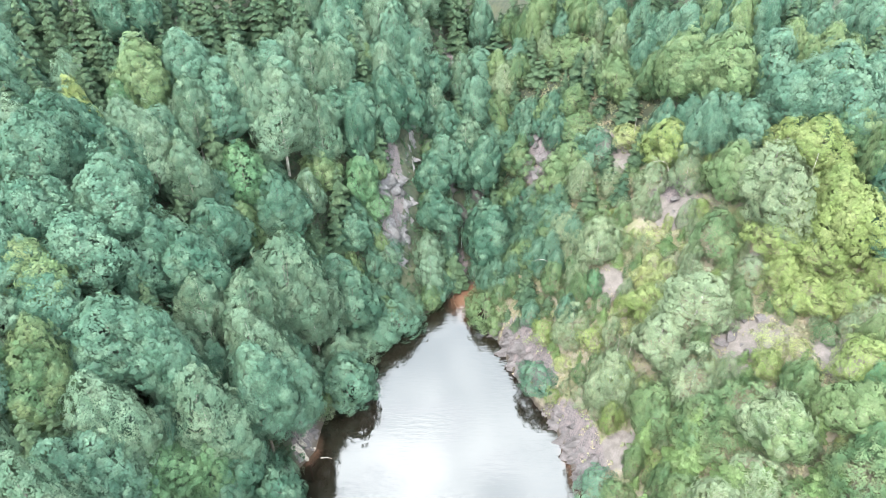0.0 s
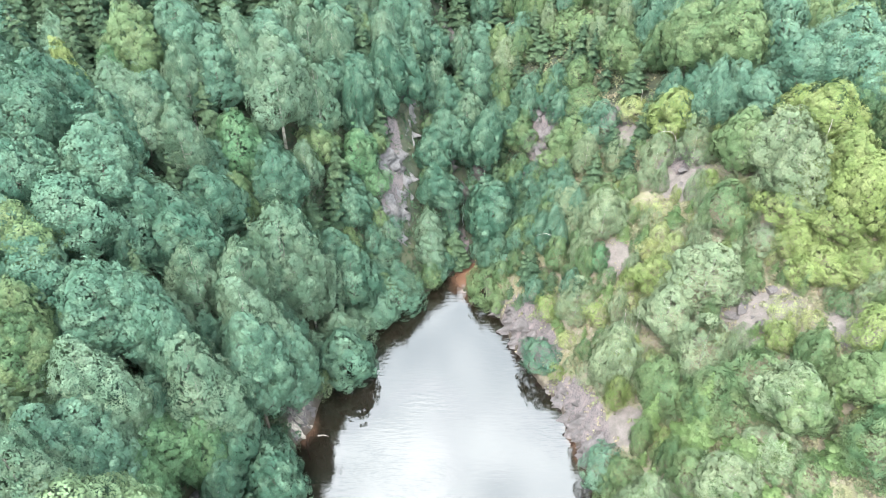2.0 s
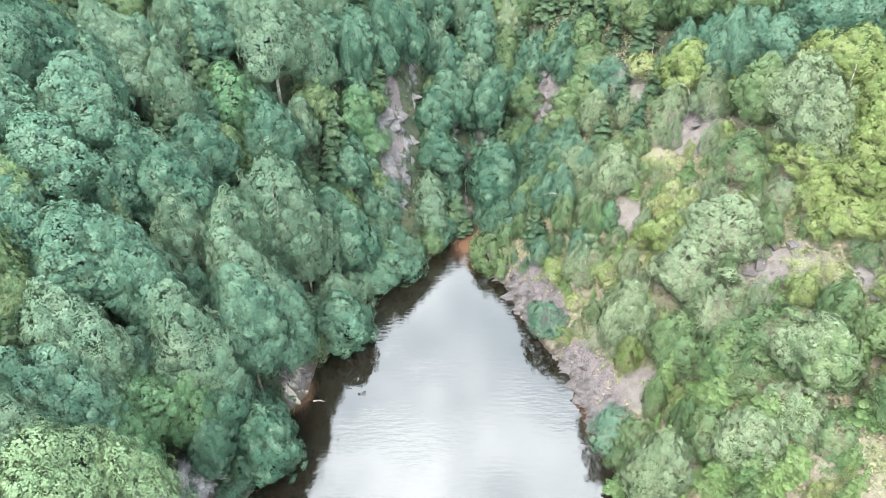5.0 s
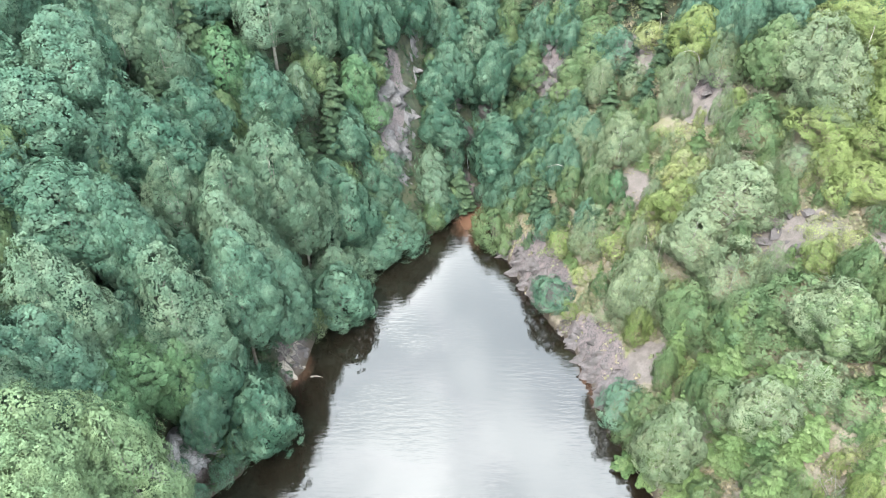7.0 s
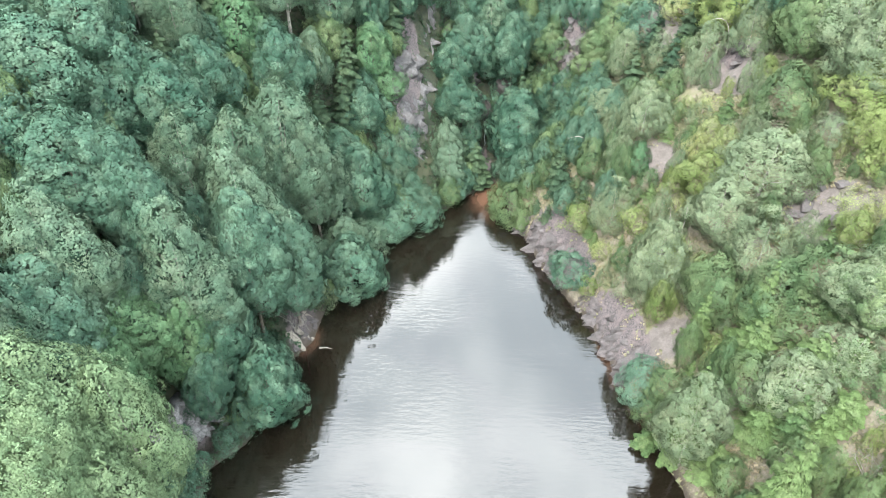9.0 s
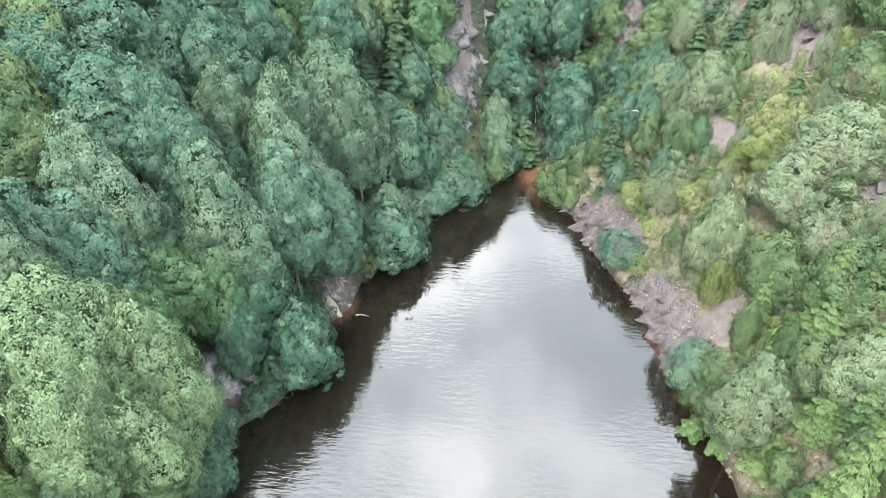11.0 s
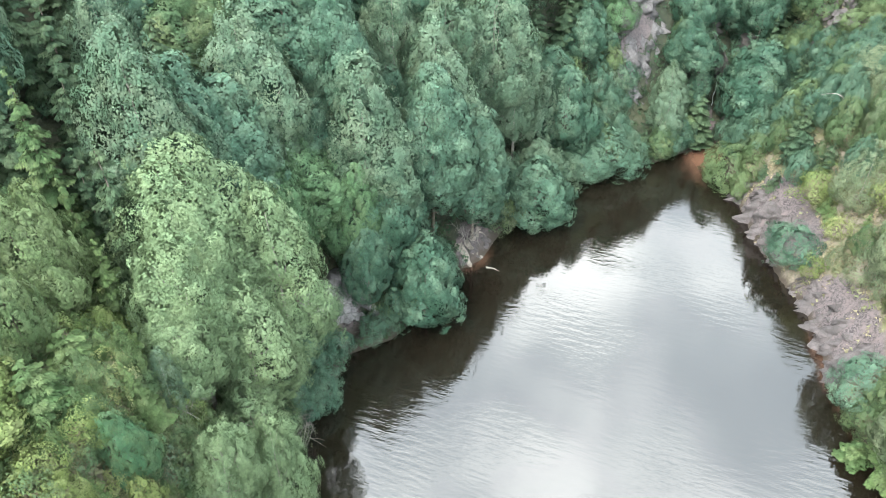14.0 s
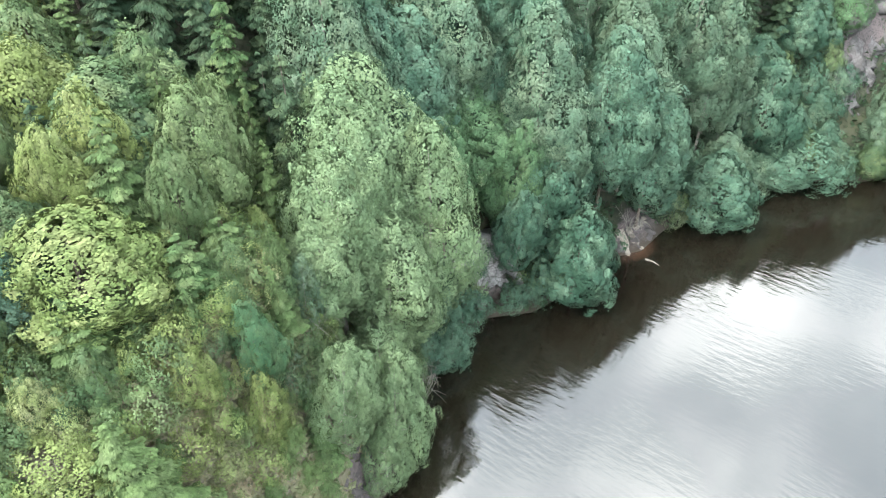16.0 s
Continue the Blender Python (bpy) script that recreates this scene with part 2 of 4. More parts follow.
# ---- the lie of the land ----
SHORE=[(5.5,100.0),(0.8,96.0),(-2.5,92.0),(-8.5,88.0),(-13.5,82.5),(-14.5,77.0),(-18.2,72.5),(-19.4,62.0),(-22.0,58.0),(-22.6,51.3),(-24.0,46.3),(-27.6,42.5),(-26.5,36.2),(-27.6,33.0),(-26.5,28.5),(-23.0,22.6),(-20.5,12.0),(-21.0,-10.0),(-25.0,-40.0),(-12.0,-62.0),(16.0,-62.0),(29.0,-40.0),(31.0,0.0),(27.0,25.0),(24.0,41.5),(22.8,47.0),(19.8,56.0),(17.4,67.0),(15.2,70.5),(12.0,77.5),(10.2,83.7),(7.6,92.0),(7.4,99.0)]
SHORE_LINE=np.array(SHORE)
def sdist(x,y):
    "distance to the shore, below zero on the water"
    x=np.asarray(x,float);y=np.asarray(y,float)
    d=np.full(x.shape,1e9);ins=np.zeros(x.shape,bool)
    for (ax,ay),(bx,by) in zip(SHORE_LINE,np.roll(SHORE_LINE,-1,0)):
        ux,uy=bx-ax,by-ay
        t=np.clip(((x-ax)*ux+(y-ay)*uy)/(ux*ux+uy*uy),0,1)
        d=np.minimum(d,np.hypot(x-ax-t*ux,y-ay-t*uy))
        c=((ay>y)!=(by>y))&(x<ax+(y-ay)*ux/(uy if uy else 1e-9))
        ins^=c
    return np.where(ins,-d,d)
def smooth(a,b,v):
    t=np.clip((v-a)/(b-a),0,1);return t*t*(3-2*t)
def ground(x,y):
    x=np.asarray(x,float);y=np.asarray(y,float)
    d=sdist(x,y);dd=np.maximum(d,0)
    left=np.interp(dd,[0,1,6,12,24,35,60,120],[0,1.0,4.6,13.2,29.5,36,44,52])
    near=np.interp(dd,[0,1.5,4,7.5,20,40,120],[0,4,12,20.5,22.5,27,40])
    k=smooth(31,20,y)
    left=left*(1-k)+near*k
    right=np.interp(dd,[0,.7,3,6,14,22,31,45,60,120],[0,2.0,5.0,7.4,14.2,18.6,24,30,35,45])*(.95+.22*smooth(66,92,y)+.06*smooth(95,120,y))
    end=np.interp(dd,[0,2,12,20,40,60,120],[0,.6,9,14.5,28,36,48])
    ax=5+(y-100)*.08
    s=smooth(-5,5,x-np.clip(ax,5,9))     # 0 left, 1 right
    h=left*(1-s)+right*s
    e=smooth(17,4,np.abs(x-ax))*smooth(92,104,y)
    h=h*(1-e)+end*e
    h-=3.5*np.exp(-((x-ax)/3.2)**2)*smooth(101,108,y)*smooth(0,6,dd)
    return np.where(d<0,np.maximum(-3.0,d*.5),h)


# bare places: x, y, half widths, turn in degrees
SAND = [(42.5, 67.0, 5.6, 4.2, -30), (50.5, 60.5, 4.2, 3.0, -30), (37.0, 91.0, 4.2, 5.6, 10), (26.5, 82.0, 2.4, 3.6, 10),
        (31.0, 107.0, 2.4, 7.0, 15), (24.5, 58.0, 3.2, 3.0, 0), (34.0, 66.0, 2.0, 1.4, 0), (40.0, 62.5, 2.4, 1.3, -30), (-37.0, 84.0, 1.6, 1.2, 0),
        (27.0, 47.5, 2.6, 2.0, 0), (45.5, 78.0, 1.6, 1.2, 0)]
STONE = [(18.4, 113.0, 2.8, 8.0, 8), (-9.6, 106.0, 2.3, 8.5, -3), (-1.4, 119.0, 1.3, 4.5, 0), (1.0, 137.0, 2.6, 4.5, 0), (37.5, 93.5, 2.0, 2.2, 0),
         (-20.3, 63.0, 2.6, 4.6, 12), (-28.6, 45.0, 2.0, 2.4, 0), (14.0, 78.5, 2.8, 9.0, 24), (19.4, 62.5, 3.2, 8.0, 18), (3.8, 104.0, 1.1, 3.6, 0), (-23.6, 21.5, 1.6, 3.2, 20)]


def patches(x, y, spots):
    best = np.zeros(np.shape(x))
    for px, py, a, b, turn in spots:
        c, s = math.cos(radians(turn)), math.sin(radians(turn))
        u, v = (x - px) * c + (y - py) * s, -(x - px) * s + (y - py) * c
        best = np.maximum(best, 1 - smooth(0.55, 1.25, np.hypot(u / a, v / b)))
    return best


def spread(low, high, fine_low, fine_high, step):
    fine = np.arange(fine_low, fine_high + 1e-6, step)
    out_low = fine_low - np.cumsum(np.geomspace(step * 1.5, 320, 14))
    out_high = fine_high + np.cumsum(np.geomspace(step * 1.5, 320, 14))
    return np.concatenate([out_low[::-1], fine, out_high])


def sheet(name, xs, ys, zs):
    """A rectangular sheet of faces over the grid xs, ys."""
    nx, ny = len(xs), len(ys)
    X, Y = np.meshgrid(xs, ys)
    co = np.stack([X.ravel(), Y.ravel(), zs.ravel()], 1)
    i = (np.arange(ny - 1)[:, None] * nx + np.arange(nx - 1)).ravel()
    faces = np.stack([i, i + 1, i + nx + 1, i + nx], 1)
    me = bpy.data.meshes.new(name)
    me.vertices.add(len(co))
    me.vertices.foreach_set("co", co.ravel())
    me.loops.add(faces.size)
    me.loops.foreach_set("vertex_index", faces.ravel())
    me.polygons.add(len(faces))
    me.polygons.foreach_set("loop_start", np.arange(0, faces.size, 4))
    me.update()
    return me, co


def add_attribute(me, name, values):
    a = me.attributes.new(name, "FLOAT", "POINT")
    a.data.foreach_set("value", np.asarray(values, np.float32))


def make_ground():
    xs, ys = spread(-1, 1, -58, 66, 0.62), spread(-1, 1, 2, 146, 0.62)
    X, Y = np.meshgrid(xs, ys)
    Z = ground(X, Y)
    D = sdist(X, Y)
    bare, stone = patches(X, Y, SAND), patches(X, Y, STONE)
    rough = np.zeros(Z.size)
    flat = np.stack([X.ravel(), Y.ravel()], 1)
    for k, (x, y) in enumerate(flat):
        if -70 < x < 76 and -10 < y < 156:
            p = Vector((x, y, 0))
            rough[k] = 0.9 * noise.fractal(p * 0.16, 0.9, 2.0, 4) + 0.35 * noise.noise(p * 0.9)
    rough = rough.reshape(Z.shape)
    ridge = np.zeros(Z.size)
    for k in np.nonzero(stone.ravel() > 0.05)[0]:
        p = Vector((flat[k][0], flat[k][1], 0))
        ridge[k] = 1.5 * abs(noise.noise(p * 0.55)) + 0.9 * abs(noise.noise(p * 1.35)) - 0.5
    crag = (np.abs(rough) * 1.2 + ridge.reshape(Z.shape)) * stone
    Z = Z + np.where(D > 0, (rough * (1 - 0.6 * bare) - crag) * smooth(0, 3, D), 0)
    me, co = sheet("ground", xs, ys, Z)
    add_attribute(me, "bare", bare.ravel())
    add_attribute(me, "stone", stone.ravel())
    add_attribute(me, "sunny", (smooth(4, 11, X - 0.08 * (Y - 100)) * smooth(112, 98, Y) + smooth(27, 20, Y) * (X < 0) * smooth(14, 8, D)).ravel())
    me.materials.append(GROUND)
    me.polygons.foreach_set("use_smooth", np.ones(len(me.polygons), bool))
    ob = new("ground", me)
    return tagged(ob, "steep wooded ground with bare sand and pinkish rock", "ground", kind="structure")


def make_water():
    xs, ys = np.linspace(-34, 36, 71), np.linspace(-66, 106, 173)
    X, Y = np.meshgrid(xs, ys)
    me, co = sheet("water", xs, ys, np.zeros(X.shape))
    plume = np.exp(-(((X - 4.6) / 3.4) ** 2 + ((Y - 97.0) / 7.5) ** 2))
    shoal = 0.5 * np.exp(-np.maximum(-sdist(X, Y) - 0.8, 0) / 0.7) * np.maximum(patches(X, Y, [(-20, 62, 3, 4, 0)]), patches(X, Y, [(21, 57, 5, 9, 18)]))
    add_attribute(me, "rust", np.maximum(plume, shoal).ravel())
    me.materials.append(WATER)
    ob = new("water", me)
    return tagged(ob, "dark peaty pond water reflecting bright cloud", "water", kind="structure")


make_ground()
make_water()


# ---- building blocks ----
def mesh_of(name, co, faces, mat):
    """A mesh from arrays: co is n x 3, faces is m x 3 or m x 4."""
    co, faces = np.asarray(co, np.float32), np.asarray(faces, np.int32)
    k = faces.shape[1]
    me = bpy.data.meshes.new(name)
    me.vertices.add(len(co))
    me.vertices.foreach_set("co", co.ravel())
    me.loops.add(faces.size)
    me.loops.foreach_set("vertex_index", faces.ravel())
    me.polygons.add(len(faces))
    me.polygons.foreach_set("loop_start", np.arange(0, faces.size, k))
    me.materials.append(mat)
    me.update()
    return me


def tube(points, radii, sides=6):
    """A tapered tube along a line of points."""
    co, faces = [], []
    for i, (p, r) in enumerate(zip(points, radii)):
        a, b = points[max(i - 1, 0)], points[min(i + 1, len(points) - 1)]
        along = (Vector(b) - Vector(a)).normalized()
        u = along.orthogonal().normalized()
        v = along.cross(u)
        for s in range(sides):
            w = 2 * math.pi * s / sides
            co.append(tuple(Vector(p) + u * (r * math.cos(w)) + v * (r * math.sin(w))))
    for i in range(len(points) - 1):
        for s in range(sides):
            n = (s + 1) % sides
            faces.append((i * sides + s, i * sides + n, (i + 1) * sides + n, (i + 1) * sides + s))
    return co, faces


def join(pieces):
    co, faces, base = [], [], 0
    for c, f in pieces:
        co += list(c)
        faces += [tuple(i + base for i in q) for q in f]
        base += len(c)
    return co, faces


def leaves(centres, normals, size, rng, long=1.5, along=None):
    """Small three-cornered leaf sprays at the centres, facing about along the normals."""
    n = len(centres)
    nor = normals / np.linalg.norm(normals, axis=1, keepdims=True)
    ref = rng.normal(size=(n, 3)) if along is None else np.cross(along, nor)
    u = np.cross(nor, ref)
    u /= np.linalg.norm(u, axis=1, keepdims=True) + 1e-9
    v = np.cross(nor, u)
    s = (np.asarray(size) * rng.uniform(0.65, 1.35, n))[:, None]
    a = centres + u * s * long * 0.55
    b = centres - u * s * long * 0.35 + v * s * 0.5
    c = centres - u * s * long * 0.35 - v * s * 0.5
    co = np.stack([a, b, c], 1).reshape(-1, 3)
    return co, np.arange(3 * n).reshape(-1, 3)


def soften(me, normals):
    """Lets the sprays of a clump take the light together."""
    me.polygons.foreach_set("use_smooth", np.ones(len(me.polygons), bool))
    nor = normals / np.linalg.norm(normals, axis=1, keepdims=True)
    me.normals_split_custom_set_from_vertices(np.repeat(nor, 3, 0).tolist())
    return me


def crown_mesh(name, mat, seed, height, radius, count, lobes, low=0.22, widest=0.45, leaf=0.34, peak=0.55, droop=0.0):
    """A broadleaf crown: a rounded envelope swelling into lobes, the lobes heaped with tufts, the tufts set with small leaf sprays."""
    rng = np.random.default_rng(seed)
    base, tall = height * low, height * (1 - low)
    relief, loose = (1.2, 0.20) if height < 8 else (0.92, 0.11)
    ripple = rng.uniform(0, 6.28, 4)

    def envelope(f, a):
        w = np.sin(math.pi * np.clip(np.where(f < widest, 0.17 + 0.33 * f / widest, 0.5 + 0.47 * (f - widest) / (1 - widest)), 0, 1))
        wave = 1 + 0.14 * np.sin(2 * a + ripple[0] + 3 * f) + 0.12 * np.sin(3 * a + ripple[1] - 5 * f) + 0.10 * np.sin(5 * a + ripple[2] + 9 * f)
        r = radius * w ** np.where(f < widest, 0.8, peak + 0.36) * wave
        return np.stack([r * np.cos(a), r * np.sin(a), base + tall * f], -1)

    def over(n):
        """Places spread evenly over the envelope, and the way out of it."""
        f, a = rng.random(n * 4), rng.uniform(0, 2 * math.pi, n * 4)
        p = envelope(f, a)
        r = np.hypot(p[:, 0], p[:, 1])
        pick = np.nonzero(rng.random(n * 4) < (r / r.max()) + 0.04)[0]
        pick = pick[:n] if len(pick) >= n else np.resize(pick, n)
        f, a, p = f[pick], a[pick], p[pick]
        du = envelope(np.clip(f + 0.01, 0, 1), a) - envelope(np.clip(f - 0.01, 0, 1), a)
        dv = envelope(f, a + 0.02) - envelope(f, a - 0.02)
        out = np.cross(dv, du)
        out /= np.linalg.norm(out, axis=1, keepdims=True) + 1e-9
        out[f > 0.97] = (0, 0, 1)
        return p, out

    area = 2 * math.pi * radius * 0.75 * tall
    # lobes, kept apart from one another
    cand, cand_out = over(lobes * 12)
    chosen = [0]
    far = np.linalg.norm(cand - cand[0], axis=1)
    for _ in range(lobes - 1):
        k = int((far * rng.uniform(0.6, 1.0, len(far))).argmax())
        chosen.append(k)
        far = np.minimum(far, np.linalg.norm(cand - cand[k], axis=1))
    mid, mid_out = cand[chosen], cand_out[chosen]
    span = 0.98 * math.sqrt(area / lobes) * rng.uniform(0.8, 1.25, lobes)
    bold = rng.uniform(0.5, 1.25, lobes)
    tufts = max(40, count // 75)
    many, many_out = over(tufts * 3)
    order = np.lexsort((np.floor(np.arctan2(many[:, 1], many[:, 0]) * 5), np.floor(many[:, 2] / tall * 14)))[::3][:tufts]
    at, out = many[order], many_out[order]
    tufts = len(at)
    d = np.linalg.norm(at[:, None] - mid[None], axis=2) / span
    own = d.argmin(1)
    dome = np.sqrt(np.clip(1 - np.minimum(d.min(1), 1) ** 2, 0, 1))
    depth = relief * span[own] * bold[own]
    tuft = at + out * (depth * (dome - 0.75))[:, None]
    tuft[:, 2] -= droop * 0.5 * radius * (np.hypot(at[:, 0], at[:, 1]) / radius) ** 2
    swell = (at - mid[own]) / span[own][:, None] + 0.6 * mid_out[own]
    swell /= np.linalg.norm(swell, axis=1, keepdims=True) + 1e-9
    tuft_size = math.sqrt(area / tufts) * rng.uniform(0.50, 1.05, tufts)
    tuft += out * (tuft_size * (rng.gamma(1.5, 0.44, tufts) - 0.52))[:, None]
    shell = int(count * 0.68)
    which = rng.choice(tufts, shell, p=tuft_size ** 2 / (tuft_size ** 2).sum())
    ball = rng.normal(size=(shell, 3))
    ball /= np.linalg.norm(ball, axis=1, keepdims=True)
    flat = ball - out[which] * ((ball * out[which]).sum(1) * 0.72)[:, None]
    reach = np.sqrt(rng.random(shell))
    centre = tuft[which] + flat * (tuft_size[which] * 1.15 * reach)[:, None]
    centre += out[which] * (tuft_size[which] * (0.30 - 0.45 * reach ** 2))[:, None]
    stray = rng.random(shell) < loose
    centre[stray] += rng.normal(0, 0.045 * radius, (int(stray.sum()), 3))
    # broader sprays just within close the crown
    inner = count - shell
    at2, out2 = over(inner)
    d2 = np.linalg.norm(at2[:, None] - mid[None], axis=2) / span
    own2 = d2.argmin(1)
    dome2 = np.sqrt(np.clip(1 - np.minimum(d2.min(1), 1) ** 2, 0, 1))
    heart = at2 + out2 * (relief * span[own2] * bold[own2] * (dome2 - 0.75) - (0.01 + 0.09 * rng.random(inner)) * radius)[:, None]
    heart[:, 2] -= droop * 0.5 * radius * (np.hypot(at2[:, 0], at2[:, 1]) / radius) ** 2
    round_ = out[which] * 0.44 + swell[which] * 0.66 + flat * 0.34 + np.array([0, 0, 0.12])
    nor = np.concatenate([round_ + rng.normal(0, 0.34, (shell, 3)), out2 + rng.normal(0, 0.3, (inner, 3))])
    size = np.concatenate([np.full(shell, leaf * 1.08), np.full(inner, leaf * 1.35)])
    co, faces = leaves(np.concatenate([centre, heart]), nor, size, rng, 1.3)
    me = mesh_of(name, co, faces, mat)
    spots = np.concatenate([mid * np.array([0.7, 0.7, 1]), span[:, None]], 1)
    return soften(me, np.concatenate([round_ + rng.normal(0, 0.12, (shell, 3)), out2 + rng.normal(0, 0.2, (inner, 3))])), spots


def trunk_mesh(name, mat, seed, height, girth, spots=None, lean=0.03):
    """A tapered stem; its limbs grow out of it."""
    rng = np.random.default_rng(seed + 900)
    bend = rng.normal(0, lean * height * 0.4, (9, 2)).cumsum(0) * 0.3
    pts = [(bend[i, 0] * i / 9, bend[i, 1] * i / 9, height * 0.92 * i / 8 - (0.9 if i == 0 else 0)) for i in range(9)]
    co, faces = tube(pts, [girth * (1 - 0.11 * i) for i in range(9)], 7)
    if spots is not None:
        stem = list(co)
        for x, y, z, s in spots[:: max(1, len(spots) // 9)]:
            want = Vector((x * 0.05, y * 0.05, max(0.3, z - 0.35 * math.hypot(x, y) - 0.08 * height)))
            root = min(range(7, len(stem)), key=lambda i: (Vector(stem[i]) - want).length)
            base = Vector(stem[root])
            mid = base.lerp(Vector((x, y, z)), 0.5) - Vector((0, 0, 0.06 * height))
            limb, limb_faces = tube([tuple(base.lerp(mid, 0.12)), tuple(mid), (x, y, z)], [girth * 0.4, girth * 0.25, girth * 0.07], 4)
            n = len(co)
            co += limb
            faces += [tuple(i + n for i in q) for q in limb_faces]
            faces += [(root, n + k, n + (k + 1) % 4, root) for k in range(4)]
    tri = []
    for q in faces:
        tri.append((q[0], q[1], q[2]))
        if q[3] != q[0]:
            tri.append((q[0], q[2], q[3]))
    return mesh_of(name, co, tri, mat)


def spruce_mesh(name, mat, seed, height, radius, count, size):
    """A spruce: whorls of flat, drooping boughs, each a fan of needle sprays that turns up at its tip."""
    rng = np.random.default_rng(seed)
    tiers = 21 if height > 15 else 16 if height > 10 else 10
    boughs = []
    for k in range(tiers):
        u = 0.05 + 0.93 * k / (tiers - 1)
        reach = radius * (1 - u) ** 0.72 * rng.uniform(0.86, 1.08) + 0.14
        number = 9 if u < 0.55 else 7 if u < 0.85 else 5
        for j in range(number):
            a = (j + 0.5 * (k % 2)) * 2 * math.pi / number + k * 0.35 + rng.uniform(-0.28, 0.28)
            boughs.append((u * height + rng.normal(0, 0.030 * height), a, reach * rng.uniform(0.55, 1.18), rng.uniform(0.14, 0.50)))
    boughs = np.array(boughs)
    share = boughs[:, 2] ** 1.5 + 0.08
    which = rng.choice(len(boughs), count, p=share / share.sum())
    s = rng.random(count) ** 0.60
    z, a, r, sag = boughs[which].T
    half = 0.33 * r * np.sin(math.pi * np.clip(0.12 + 0.84 * s, 0, 1)) ** 0.8 + 0.05
    side = half * rng.uniform(-1, 1, count)
    out = s * r - 0.25 * np.abs(side)
    x = np.cos(a) * out - np.sin(a) * side
    y = np.sin(a) * out + np.cos(a) * side
    zz = z + r * (0.16 * s - sag * s * s) - np.abs(side) * 0.42 + 0.07 * r * np.clip(s - 0.8, 0, 1) * 5 * 0.4 + rng.normal(0, 0.035, count)
    centres = np.stack([x, y, zz], 1)
    radial = np.stack([np.cos(a), np.sin(a), np.zeros(count)], 1)
    tangent = np.stack([-np.sin(a), np.cos(a), np.zeros(count)], 1)
    lay = radial * (0.20 + 0.5 * s[:, None]) + np.array([0, 0, 0.85]) + tangent * (side / half)[:, None] * 0.40
    way = radial + tangent * (np.sign(side) * rng.uniform(0.3, 1.0, count))[:, None] + np.array([0, 0, -0.30])
    co, faces = leaves(centres, lay + rng.normal(0, 0.25, (count, 3)), size, rng, 2.3, way)
    return soften(mesh_of(name, co, faces, mat), lay + rng.normal(0, 0.18, (count, 3)))


def part(name, data, parent, label=""):
    ob = new(name, data)
    ob.parent = parent
    return tagged(ob, label) if label else ob


# ---- trees ----
# kind: thing's name, bark, crown settings for a tall tree and for a low one
KINDS = {
    "alder": dict(name="alder_tree", low_name="alder_shrub", bark=BARK, words="bluish-green leafy alder", category="tree", peak=0.55, leaf=0.36),
    "birch": dict(name="birch_tree", low_name="birch_sapling", bark=WHITE_BARK, words="pale grey-green birch with feathery leaves", category="tree", peak=0.65, leaf=0.30, droop=0.25),
    "willow": dict(name="willow_tree", low_name="willow_shrub", bark=WHITE_BARK, words="pale olive-green willow with fine leaves", category="tree", peak=0.60, leaf=0.30, droop=0.2),
    "linden": dict(name="linden_tree", low_name="linden_sapling", bark=BARK, words="fresh mid-green linden", category="tree", peak=0.50, leaf=0.36),
    "ash": dict(name="ash_tree", low_name="ash_sapling", bark=BARK, words="fresh green ash with layered boughs", category="tree", peak=0.60, leaf=0.36),
    "maple": dict(name="maple_tree", low_name="maple_shrub", bark=BARK, words="bright lime-green maple with broad leaves", category="tree", peak=0.50, leaf=0.36),
    "spruce": dict(name="spruce_tree", low_name="young_spruce", bark=BARK, words="dark green spruce with drooping tiers", category="tree"),
    "aspen": dict(name="aspen_tree", low_name="aspen_sapling", bark=WHITE_BARK, words="pale sage-green aspen with fine leaves", category="tree", peak=0.50, leaf=0.28),
    "fir": dict(name="fir_tree", low_name="young_fir", bark=BARK, words="yellowish-green fir with soft tiered boughs", category="tree"),
    "hazel": dict(name="hazel_shrub", low_name="hazel_shrub", bark=BARK, words="yellow-green hazel shrub", category="shrub", peak=0.45, leaf=0.34),
}
SIZES = ((2.6, 1.5), (6.0, 2.5), (11.0, 3.5), (19.0, 4.2))     # height and crown radius of the pattern trees
VARIANTS = 3
MODELS, PLACED, TREES = {}, {}, []


